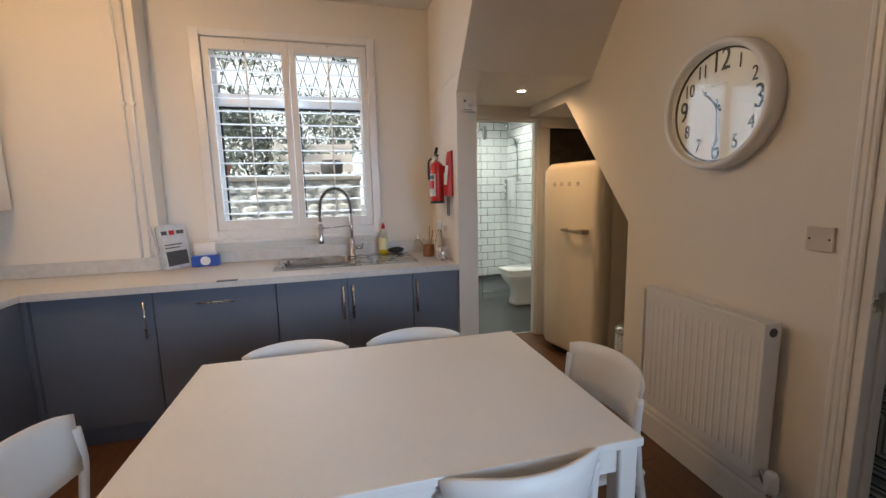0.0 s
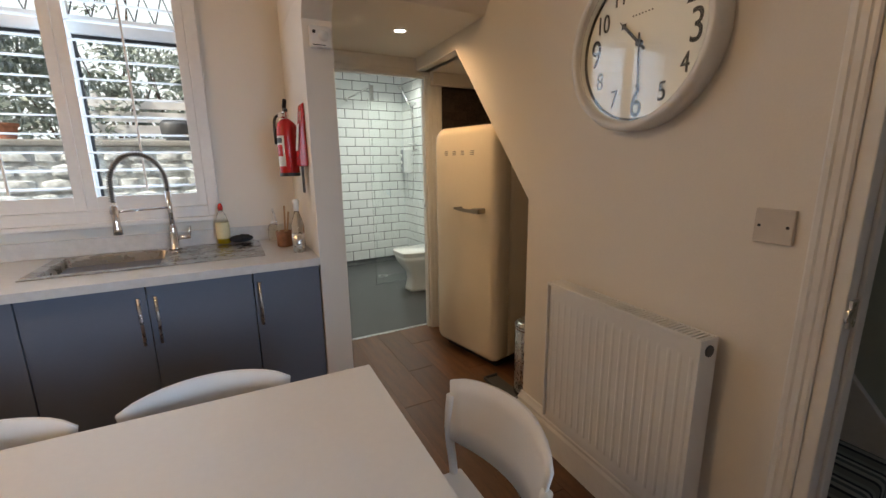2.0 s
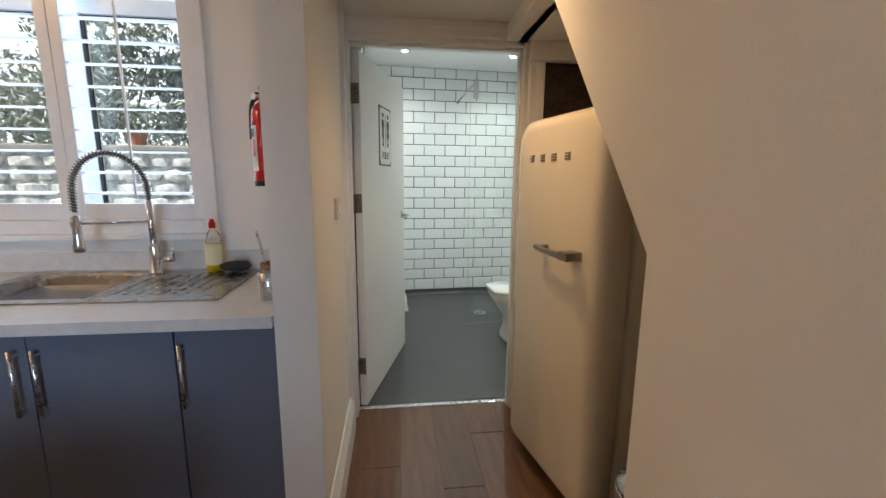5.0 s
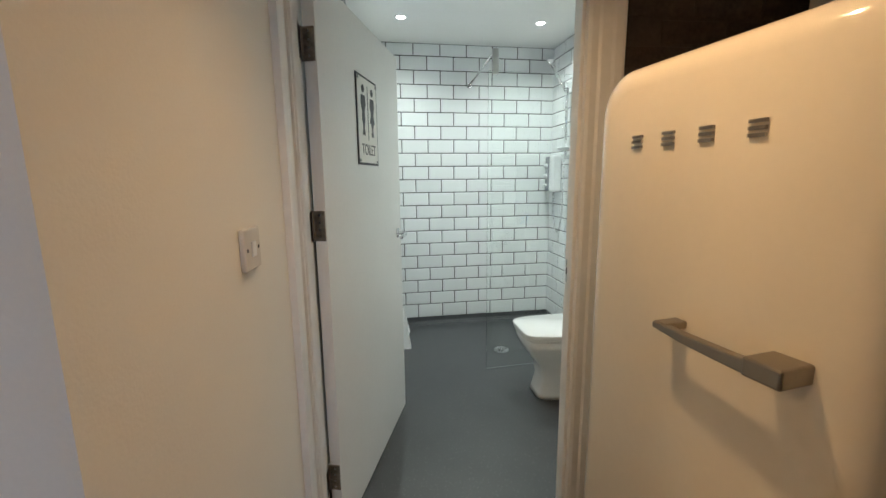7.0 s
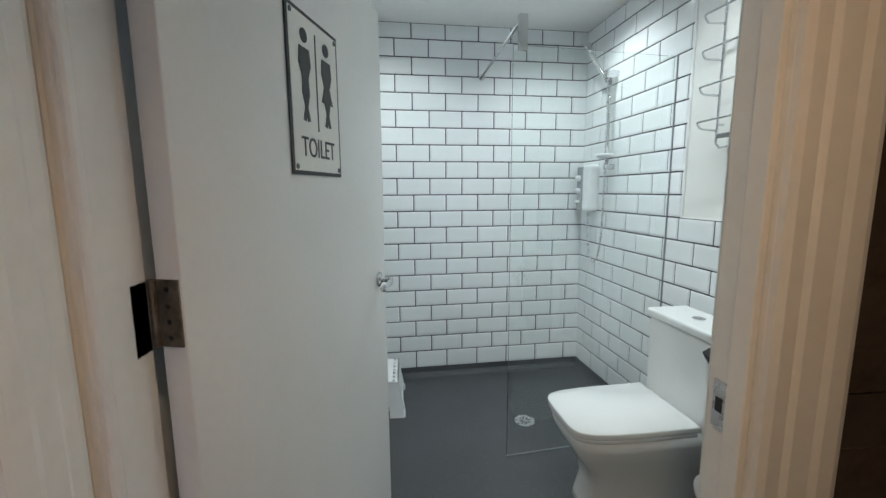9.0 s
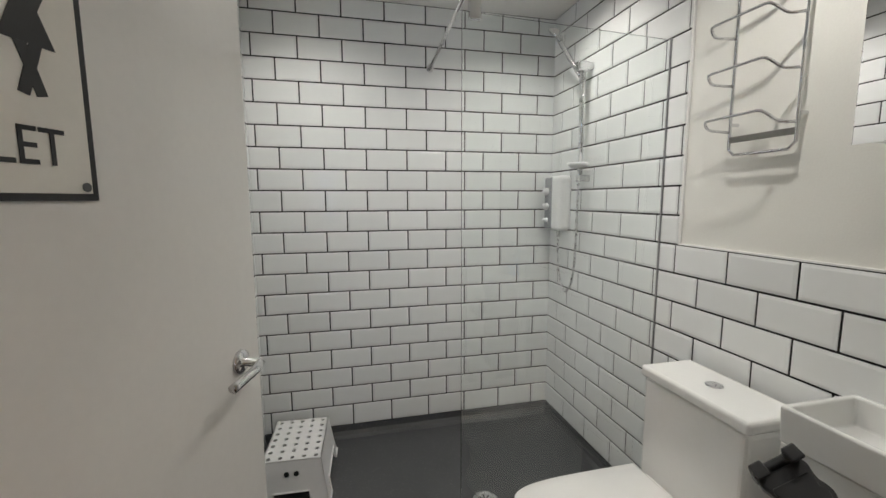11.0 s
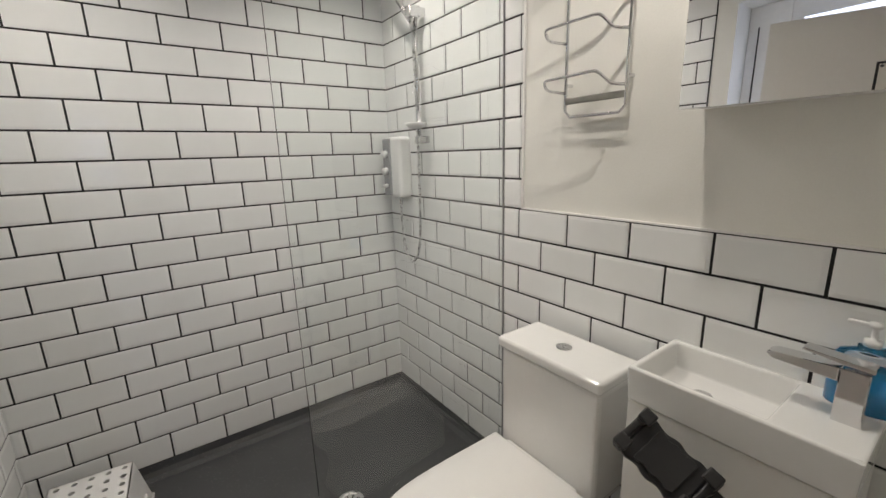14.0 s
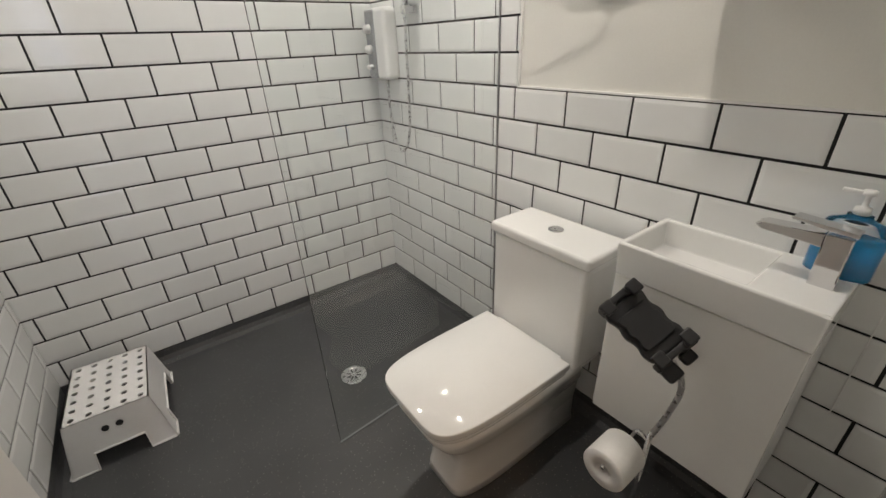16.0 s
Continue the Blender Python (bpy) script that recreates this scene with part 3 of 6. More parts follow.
def sink():
    t = thing("sink", 0, 0, 0, 0, "stainless steel inset sink with a ribbed drainer", "sink")
    bx0, bx1, by0, by1 = 0.262, 0.690, 3.13, 3.50
    bm = box(SX0, SX1, SY0, by0, 0.901, 0.906, bevel=0.002)
    add_box(bm, SX0, SX1, by1, SY1, 0.901, 0.906, bevel=0.002)
    add_box(bm, SX0, bx0, by0, by1, 0.901, 0.906)
    add_box(bm, bx1, SX1, by0, by1, 0.901, 0.906)
    part("rim", bm, SINKSTEEL, t)
    bm = bmesh.new()
    rings = []
    for inset, z in ((0.0, 0.905), (0.006, 0.895), (0.016, 0.75), (0.05, 0.735)):
        r = 0.03
        ring = []
        for cx, cy, a0 in ((bx1 - r, by1 - r, 0), (bx0 + r, by1 - r, 90), (bx0 + r, by0 + r, 180), (bx1 - r, by0 + r, 270)):
            for s in range(5):
                a = radians(a0 + 22.5 * s)
                px, py = cx + r * math.cos(a), cy + r * math.sin(a)
                mx, my = (bx0 + bx1) / 2, (by0 + by1) / 2
                ring.append(bm.verts.new((mx + (px - mx) * (1 - inset * 4), my + (py - my) * (1 - inset * 4), z)))
        rings.append(ring)
    for A, B in zip(rings, rings[1:]):
        for j in range(len(A)):
            bm.faces.new((A[j], A[(j + 1) % len(A)], B[(j + 1) % len(A)], B[j]))
    bm.faces.new(rings[-1])
    part("bowl", bm, SINKSTEEL, t, smooth=True)
    for i in range(8):
        part("rib", box(0.74 + i * 0.042, 0.752 + i * 0.042, 3.17, 3.46, 0.905, 0.909, bevel=0.0015), SINKSTEEL, t)
    part("drain", lathe([(0.038, 0.0), (0.038, 0.004), (0.028, 0.005), (0.02, 0.002)], 20, Matrix.Translation((0.476, 3.315, 0.735))), CHROME, t)


sink()


def kitchen_tap():
    t = thing("kitchen_tap", 0.722, 3.50, 0.9055, 0, "chrome spring-neck kitchen tap beside the sink bowl", "tap")
    part("base", lathe([(0.027, 0), (0.027, 0.008), (0.021, 0.012), (0.021, 0.11), (0.017, 0.125), (0.015, 0.13)], 24), CHROME, t, smooth=True)
    part("lever", tube([(0.018, 0, 0.06), (0.075, 0, 0.062)], 0.012, 14), CHROME, t, smooth=True)
    part("lever_bar", tube([(0.072, 0, 0.062), (0.078, 0, 0.12)], 0.006, 10), CHROME, t, smooth=True)
    # neck leans over the bowl
    c, s = math.cos(radians(205)), math.sin(radians(205))
    arc = [(0, 0, 0.13), (0, 0, 0.32)]
    for a in range(0, 181, 15):
        r = 0.118
        d = r - r * math.cos(radians(a))
        arc.append((c * d, s * d, 0.350 + 0.148 * math.sin(radians(a))))
    arc.append((c * 0.238, s * 0.238, 0.27))
    part("hose", tube(smooth_path(arc, 3), 0.007, 10), DARKGREY, t, smooth=True)
    path = smooth_path(arc[1:], 6)
    coil, turns = [], 46
    lens = [0.0]
    for a, b in zip(path, path[1:]):
        lens.append(lens[-1] + (b - a).length)
    n = turns * 10
    k = 0
    for i in range(n + 1):
        d = lens[-1] * i / n
        while k < len(lens) - 2 and lens[k + 1] < d:
            k += 1
        f = (d - lens[k]) / max(1e-6, lens[k + 1] - lens[k])
        p = path[k].lerp(path[k + 1], f)
        tan = (path[k + 1] - path[k]).normalized()
        side = Vector((-s, c, 0))
        up = tan.cross(side).normalized()
        a = 2 * math.pi * turns * i / n
        coil.append(p + 0.0125 * (math.cos(a) * side + math.sin(a) * up))
    part("spring", tube(coil, 0.0030, 5), PULL, t, smooth=True)
    part("riser", cyl((0, 0, 0.12), (0, 0, 0.31), 0.013), CHROME, t, smooth=True)
    part("arm", tube([(0, 0, 0.225), (c * 0.232, s * 0.232, 0.225)], 0.006, 10), CHROME, t, smooth=True)
    hx, hy = c * 0.238, s * 0.238
    part("spray_head", lathe([(0.013, 0.255), (0.016, 0.25), (0.016, 0.16), (0.020, 0.145), (0.020, 0.115), (0.016, 0.112)], 18, Matrix.Translation((hx, hy, 0))), CHROME, t, smooth=True)
    part("clip", lathe([(0.019, 0.215), (0.019, 0.235), (0.0165, 0.235), (0.0165, 0.215)], 18, Matrix.Translation((hx, hy, 0))), CHROME, t)


kitchen_tap()


def fridge():
    """Retro fridge facing -x; front at x=2.28."""
    t = thing("fridge", 2.344, 3.215, 0, 11, "tall cream retro fridge with rounded edges in the understairs recess", "fridge")
    def rounded(x0, x1, w, z0, z1, rx, rz):
        bm = bmesh.new()
        out = []
        for cy, cz, a0 in ((w - rz, z1 - rz, 0), (-w + rz, z1 - rz, 90), (-w + 0.05, z0 + 0.05, 180), (w - 0.05, z0 + 0.05, 270)):
            r = rz if a0 < 180 else 0.05
            for s in range(9):
                a = radians(a0 + 11.25 * s)
                out.append((cy + r * math.cos(a), cz + r * math.sin(a)))
        rings = []
        cyy, czz = 0.0, (z0 + z1) / 2
        steps = [(x0 + rx * (1 - math.cos(radians(a))), rx * (1 - math.sin(radians(a)))) for a in range(0, 91, 15)] + [(x1, 0.0)]
        for x, inset in steps:
            fy, fz = (w - inset) / w, ((z1 - z0) / 2 - inset) / ((z1 - z0) / 2)
            rings.append([bm.verts.new((x, cyy + (y - cyy) * fy, czz + (z - czz) * fz)) for y, z in out])
        for A, B in zip(rings, rings[1:]):
            for j in range(len(A)):
                bm.faces.new((A[j], A[(j + 1) % len(A)], B[(j + 1) % len(A)], B[j]))
        # gently domed front
        c = bm.verts.new((x0 - 0.012, cyy, czz))
        for j in range(len(rings[0])):
            bm.faces.new((rings[0][(j + 1) % len(rings[0])], rings[0][j], c))
        bm.faces.new(rings[-1])
        bmesh.ops.recalc_face_normals(bm, faces=bm.faces[:])
        return bm
    part("door", rounded(0.0, 0.13, 0.302, 0.050, 1.565, 0.055, 0.085), CREAM, t, smooth=True)
    part("gasket", box(0.13, 0.142, -0.288, 0.288, 0.10, 1.51), DARKGREY, t)
    part("body", rounded(0.1425, 0.70, 0.300, 0.05, 1.560, 0.02, 0.085), CREAM, t, smooth=True)
    part("foot_rail", box(0.08, 0.66, -0.25, 0.25, 0.0, 0.052), BLACK, t)
    h = part("handle", prism([(0.016, 1.058), (0.016, 1.046), (-0.05, 1.038), (-0.14, 1.034), (-0.216, 1.034), (-0.216, 1.060), (-0.14, 1.056), (-0.05, 1.056)], "x", -0.062, -0.043, 0.003), PULL, t, "worn chrome pull handle")
    part("bracket", box(-0.058, 0.004, -0.012, 0.017, 1.045, 1.059, bevel=0.003), PULL, h)
    part("bracket", box(-0.066, 0.006, -0.217, -0.160, 1.033, 1.064, bevel=0.004), PULL, h)
    # badge: four plain groups of chrome bars
    for y in (0.150, 0.070, -0.012, -0.100):
        bm = bmesh.new()
        for z in (1.386, 1.3968, 1.4075):
            add_box(bm, -0.0075, 0.004, y - 0.0135, y + 0.0135, z, z + 0.0055)
        part("badge", bm, PULL, t, "raised chrome badge bars")


fridge()


def radiator():
    t = thing("radiator", 2.19, 1.835, 0, 0, "white panel radiator below the clock", "radiator")
    t.matrix_basis = WE @ t.matrix_basis
    y0, y1, z0, z1 = -0.336, 0.306, 0.240, 0.860
    bm = bmesh.new()
    # pressed front: shallow upright channels
    n = 18
    zs = [z0 + 0.0, z0 + 0.045, z0 + 0.06, z1 - 0.075, z1 - 0.06, z1 - 0.012]
    cols = []
    w = (y1 - y0 - 0.02) / n
    for i in range(n):
        for f, dep in ((0.0, 0), (0.30, 0), (0.42, 1), (0.58, 1), (0.70, 0)):
            cols.append((y0 + 0.01 + (i + f) * w, dep))
    cols.append((y1 - 0.01, 0))
    gridv = [[bm.verts.new((-0.092 - (0.0024 * d if 2 <= j <= 3 else 0), y, z)) for j, z in enumerate(zs)] for y, d in cols]
    for A, B in zip(gridv, gridv[1:]):
        for j in range(len(zs) - 1):
            bm.faces.new((A[j], B[j], B[j + 1], A[j + 1]))
    bmesh.ops.recalc_face_normals(bm, faces=bm.faces[:])
    part("front_panel", bm, PLASTIC, t)
    part("core", box(-0.091, -0.035, y0 + 0.012, y1 - 0.012, z0 + 0.005, z1 - 0.03), PLASTIC, t)
    part("back_panel", box(-0.034, -0.028, y0 + 0.01, y1 - 0.01, z0, z1 - 0.012), PLASTIC, t)
    for y in (y0, y1 - 0.006):
        part("side_panel", box(-0.103, -0.026, y, y + 0.006, z0 + 0.01, z1, bevel=0.002), PLASTIC, t)
    g = part("grille", box(-0.103, -0.094, y0, y1, z1 - 0.012, z1, bevel=0.002), PLASTIC, t, "white slotted top grille")
    part("rail", box(-0.035, -0.026, y0, y1, z1 - 0.008, z1), PLASTIC, g)
    for i in range(44):
        y = y0 + 0.012 + i * (y1 - y0 - 0.024) / 43
        part("slat", box(-0.094, -0.035, y - 0.0035, y + 0.0035, z1 - 0.007, z1 - 0.001), PLASTIC, g)
    part("end_plug", cyl((-0.065, y0 - 0.004, z1 - 0.035), (-0.065, y0 + 0.002, z1 - 0.035), 0.017), DARKGREY, t)
    part("bracket", box(-0.03, 0.0, y0 + 0.1, y0 + 0.14, z0 + 0.1, z1 - 0.1), PLASTIC, t)
    part("bracket", box(-0.03, 0.0, y1 - 0.14, y1 - 0.1, z0 + 0.1, z1 - 0.1), PLASTIC, t)
    v = part("valve", lathe([(0.017, 0.205), (0.022, 0.21), (0.024, 0.23), (0.024, 0.275), (0.018, 0.29)], 16, Matrix.Translation((-0.065, y0 - 0.045, 0.0))), PLASTIC, t, "white thermostatic valve head", True)
    part("valve_body", cyl((-0.065, y0 - 0.045, 0.15), (-0.065, y0 - 0.045, 0.206), 0.012), CHROME, v)
    part("union", cyl((-0.065, y0 - 0.05, 0.275 - 0.09), (-0.065, y0 + 0.004, 0.275 - 0.0), 0.010), CHROME, v)
    part("pipe", cyl((-0.065, y0 - 0.045, -0.01), (-0.065, y0 - 0.045, 0.152), 0.0075), CHROME, v)


radiator()

# text helper: letters become flat meshes with a little thickness
def letters(text, size, m, material, parent, name="letter", depth=0.0012, squash=1.0, label=""):
    cu = bpy.data.curves.new("text", "FONT")
    cu.body, cu.size, cu.extrude, cu.align_x, cu.align_y = text, size, depth, "CENTER", "CENTER"
    tmp = bpy.data.objects.new("text", cu)
    scene.collection.objects.link(tmp)
    bpy.context.view_layer.update()
    me = bpy.data.meshes.new_from_object(tmp.evaluated_get(bpy.context.evaluated_depsgraph_get()))
    bpy.data.objects.remove(tmp)
    me.transform(m @ Matrix.Diagonal((squash, 1, 1, 1)))
    me.materials.clear()
    me.materials.append(material)
    ob = new(name, me)
    ob.parent = parent
    if label:
        ob["label"] = label
    return ob


def wall_clock():
    cy, cz, R = 1.840, 1.698, 0.262
    t = thing("wall_clock", KX1, cy, cz, 0, "large round white wall clock with black numerals showing half past ten", "clock")
    t.matrix_basis = WE @ t.matrix_basis
    to_wall = pose(0, 0, 0, 0, -90, 0)      # lathe axis z turns to -x
    part("case", lathe([(R - 0.01, 0.0), (R, 0.004), (R, 0.060), (R - 0.006, 0.071), (R - 0.016, 0.074), (R - 0.028, 0.066), (R - 0.034, 0.0195)], 72, to_wall), PLASTIC, t, smooth=True)
    part("dark_ring", lathe([(R - 0.033, 0.028), (R - 0.033, 0.034), (R - 0.040, 0.030), (R - 0.040, 0.028), (R - 0.033, 0.028)], 72, to_wall, False), BLACK, t)
    part("dial", lathe([(R - 0.033, 0.020), (R - 0.033, 0.027), (0.001, 0.027)], 64, to_wall), mat("clock_dial_paper", (0.80, 0.80, 0.78), 0.6, vary=0.01), t)
    face = Matrix(((0, 0, -1, 0), (-1, 0, 0, 0), (0, 1, 0, 0), (0, 0, 0, 1)))   # text x to -y, text y to z, normal to -x
    def on(u, v, d=0.0285):
        return Matrix.Translation((-d, 0, 0)) @ face @ Matrix.Translation((u, v, 0))
    for h in range(1, 13):
        a = radians(90 - 30 * h)
        big = 0.128 if h in (3, 6, 9, 12) else 0.080
        letters(str(h), big, on(0.180 * math.cos(a), 0.180 * math.sin(a)), BLACK, t, "numeral", squash=0.72)
    letters("• • • • • • •", 0.018, on(0, 0.085), DARKGREY, t, "small_print")
    for ang, length, wid, nm in ((90 - 315, 0.115, 0.012, "hour_hand"), (90 - 177, 0.165, 0.008, "minute_hand")):
        a = radians(ang)
        bm = bmesh.new()
        add_prism(bm, [(-0.03, -wid * 0.35), (length * 0.72, -wid * 0.35), (length * 0.76, -wid), (length * 0.84, -wid * 0.2), (length, 0), (length * 0.84, wid * 0.2), (length * 0.76, wid), (length * 0.72, wid * 0.35), (-0.03, wid * 0.35)], "z", 0, 0.002)
        bmesh.ops.transform(bm, verts=bm.verts[:], matrix=on(0, 0, 0.034) @ pose(0, 0, 0, 0, 0, math.degrees(a)))
        part(nm, bm, BLACK, t, "ornate black clock hand")
    part("hub", cyl((-0.028, 0, 0), (-0.040, 0, 0), 0.010), BLACK, t)
    g = part("glass", lathe([(R - 0.030, 0.050), (R - 0.030, 0.052), (0.001, 0.053)], 64, to_wall), GLASS, t, "clear clock glass")
    g.visible_shadow = False


wall_clock()


def switch_plate(m, w, h, label, rockers):
    t = new("switch_plate")
    t.matrix_basis = m
    tagged(t, label, "switch")
    part("plate", box(-0.012, 0.0, -w / 2, w / 2, -h / 2, h / 2, bevel=0.003), PLATE, t)
    if rockers:
        part("rocker", box(-0.016, -0.011, -0.010, 0.010, -0.016, 0.016, bevel=0.002), PLASTIC, t)
    for s in (-1, 1):
        part("screw", cyl((-0.0128, s * w * 0.36, 0), (-0.010, s * w * 0.36, 0), 0.004, n=10), BLACK, t)


switch_plate(WE @ pose(KX1, 1.418, 1.180), 0.086, 0.086, "white plastic outlet plate on the clock wall", False)
switch_plate(pose(PX, 3.385, 1.190, 0, 0, 180), 0.086, 0.086, "white plastic light switch on the passage wall", True)

# ---- shower room ----
def bthing(name, x, y, z, rz=0, label="", category="", group=""):
    e = new(name)
    e.matrix_basis = BM @ pose(x, y, z, 0, 0, rz)
    e.empty_display_size = 0.05
    return tagged(e, label, category, group)


def soft_slab(outline, z0, z1, r=0.01):
    """A slab of that outline with rounded rims."""
    bm = bmesh.new()
    n = len(outline)
    cx, cy = sum(p[0] for p in outline) / n, sum(p[1] for p in outline) / n
    rings = []
    size = max(abs(p[0] - cx) for p in outline)
    for ins, z in ((r, z0), (r * 0.3, z0 + r * 0.3), (0, z0 + r), (0, z1 - r), (r * 0.3, z1 - r * 0.3), (r, z1)):
        f = 1 - ins / size
        rings.append([bm.verts.new((cx + (x - cx) * f, cy + (y - cy) * f, z)) for x, y in outline])
    for A, B in zip(rings, rings[1:]):
        for j in range(n):
            bm.faces.new((A[j], A[(j + 1) % n], B[(j + 1) % n], B[j]))
    bm.faces.new(rings[0])
    bm.faces.new(rings[-1])
    bmesh.ops.recalc_face_normals(bm, faces=bm.faces[:])
    return bm


def squircle(x0, x1, w, n=40, front=5.0):
    """Toilet outline: straight back at x1, rounded front at x0."""
    pts = []
    for i in range(n + 1):
        a = math.pi / 2 + math.pi * i / n
        c, s = math.cos(a), math.sin(a)
        e = 2 / front
        pts.append((x1 + (x1 - x0) * -abs(c) ** e, w * math.copysign(abs(s) ** (2 / 6.0), s)))
    return pts


def toilet():
    t = bthing("toilet", -0.034, -1.392, 0, 0, "white ceramic close-coupled toilet with the lid closed", "toilet")
    # pan: lofted sections from foot to rim
    bm = bmesh.new()
    rings = []
    for x0, x1, w, z in ((-0.640, -0.06, 0.125, 0.0), (-0.635, -0.06, 0.120, 0.03), (-0.610, -0.06, 0.118, 0.12), (-0.630, -0.06, 0.128, 0.21), (-0.690, -0.10, 0.160, 0.285), (-0.725, -0.14, 0.182, 0.35), (-0.735, -0.16, 0.190, 0.40)):
        rings.append([bm.verts.new((x, y, z)) for x, y in squircle(x0, x1, w)])
    n = len(rings[0])
    for A, B in zip(rings, rings[1:]):
        for j in range(n):
            bm.faces.new((A[j], A[(j + 1) % n], B[(j + 1) % n], B[j]))
    bm.faces.new(rings[0])
    bm.faces.new(rings[-1])
    bmesh.ops.recalc_face_normals(bm, faces=bm.faces[:])
    part("pan", bm, CERAMIC, t, smooth=True)
    part("seat", soft_slab(squircle(-0.742, -0.245, 0.192), 0.402, 0.420, 0.006), CERAMIC, t, smooth=True)
    lid = part("lid", soft_slab(squircle(-0.750, -0.235, 0.197), 0.422, 0.448, 0.006), CERAMIC, t, "flat white closed lid", True)
    part("hinge_bar", box(-0.245, -0.215, -0.15, 0.15, 0.405, 0.436, bevel=0.006), CERAMIC, lid)
    c = part("cistern", box(-0.210, -0.012, -0.198, 0.198, 0.39, 0.784, bevel=0.016, seg=3), CERAMIC, t, smooth=False)
    l = part("cistern_lid", box(-0.222, -0.008, -0.207, 0.207, 0.785, 0.826, bevel=0.012, seg=3), CERAMIC, t)
    part("shelf", box(-0.25, -0.02, -0.175, 0.175, 0.34, 0.3895, bevel=0.012), CERAMIC, t)
    part("button", lathe([(0.026, 0.0), (0.026, 0.004), (0.022, 0.006), (0.001, 0.005)], 24, Matrix.Translation((-0.115, 0.0, 0.825))), CHROME, l, "chrome flush button", True)


toilet()


def basin_unit():
    t = bthing("vanity_unit", 0, -1.885, 0.021, 0, "small white gloss wall-hung vanity cupboard", "cabinet")
    part("body", box(-0.222, -0.012, -0.215, 0.215, 0.30, 0.799, bevel=0.003), PLASTIC, t)
    part("door", box(-0.241, -0.2235, -0.215, 0.215, 0.30, 0.796, bevel=0.003), mat("white_gloss_front", (0.80, 0.79, 0.76), 0.12, vary=0.01, coat=0.3), t)
    b = bthing("wash_basin", 0, -1.885, 0.021, 0, "white ceramic rectangular basin on the vanity", "basin")
    x0, x1, y0, y1, z0, z1 = -0.256, -0.008, -0.222, 0.215, 0.802, 0.897
    bx0, bx1, by0, by1 = x0 + 0.016, x1 - 0.018, -0.075, y1 - 0.016
    bm = bmesh.new()
    rings = []
    for a0, a1, b0, b1, z in ((x0 + 0.004, x1, y0 + 0.004, y1 - 0.004, z0), (x0, x1, y0, y1, z1), (bx0, bx1, by0, by1, z1), (bx0 + 0.008, bx1 - 0.008, by0 + 0.010, by1 - 0.008, z0 + 0.022)):
        rings.append([bm.verts.new(p) for p in ((a0, b0, z), (a1, b0, z), (a1, b1, z), (a0, b1, z))])
    for A, B in zip(rings, rings[1:]):
        for k in range(4):
            bm.faces.new((A[k], A[(k + 1) % 4], B[(k + 1) % 4], B[k]))
    bm.faces.new(rings[0])
    bm.faces.new(rings[-1])
    bmesh.ops.recalc_face_normals(bm, faces=bm.faces[:])
    bmesh.ops.bevel(bm, geom=bm.edges[:], offset=0.006, segments=3, affect="EDGES", profile=0.5)
    part("bowl", bm, CERAMIC, b)
    part("waste", lathe([(0.024, 0), (0.024, 0.003), (0.018, 0.005), (0.001, 0.006)], 20, Matrix.Translation((-0.130, 0.085, z0 + 0.022))), CHROME, b, "chrome waste", True)
    part("overflow", box(-0.165, -0.105, by0 + 0.001, by0 + 0.005, z1 - 0.034, z1 - 0.022, bevel=0.002), CHROME, b)
    p = bthing("basin_tap", -0.122, -2.058, z1 + 0.017, 0, "square chrome basin mixer tap", "tap")
    p.matrix_basis = p.matrix_basis @ Matrix.Scale(0.86, 4)
    part("body", box(-0.026, 0.026, -0.026, 0.026, 0.0, 0.135, bevel=0.003), CHROME, p)
    part("spout", prism([(0.026, 0.100), (0.150, 0.108), (0.165, 0.120), (0.150, 0.128), (0.026, 0.134)], "x", -0.024, 0.024, 0.003), CHROME, p)
    part("lever", prism([(-0.03, 0.139), (-0.03, 0.150), (0.095, 0.160), (0.098, 0.153), (0.03, 0.143)], "x", -0.022, 0.022, 0.002), CHROME, p)


basin_unit()


def soap_bottle():
    wide = Matrix.Diagonal((1.0, 1.75, 1.0, 1.0))
    b = bthing("hand_wash_bottle", -0.048, -2.062, 0.914, 0, "clear pump bottle of bright blue hand wash", "bottle")
    part("bottle", lathe([(0.030, 0.0), (0.033, 0.006), (0.033, 0.105), (0.026, 0.125), (0.012, 0.135), (0.012, 0.142)], 24, wide), glass("clear_bottle", (0.95, 0.98, 1.0), 0.05), b, smooth=True)
    part("liquid", lathe([(0.029, 0.004), (0.031, 0.010), (0.031, 0.092), (0.001, 0.092)], 24, wide), mat("blue_soap", (0.0, 0.33, 0.66), 0.2, vary=0.02), b, "bright blue liquid soap", True)
    part("pump", lathe([(0.014, 0.142), (0.014, 0.156), (0.005, 0.158), (0.005, 0.180), (0.011, 0.182), (0.011, 0.192), (0.001, 0.194)], 16), PLASTIC, b, smooth=True)
    part("nozzle", box(-0.005, 0.005, 0.0, 0.042, 0.182, 0.190, bevel=0.002), PLASTIC, b)


soap_bottle()


def mirror_cabinet():
    t = bthing("mirror_cabinet", 0, -1.975, 0.042, 0, "mirror-fronted bathroom wall cabinet", "mirror")
    part("case", box(-0.118, 0.0, -0.30, 0.295, 1.51, 2.10), PLASTIC, t)
    part("mirror", box(-0.124, -0.1185, -0.306, 0.301, 1.505, 2.105, bevel=0.001), MIRROR, t, "plain frameless mirror door")


mirror_cabinet()


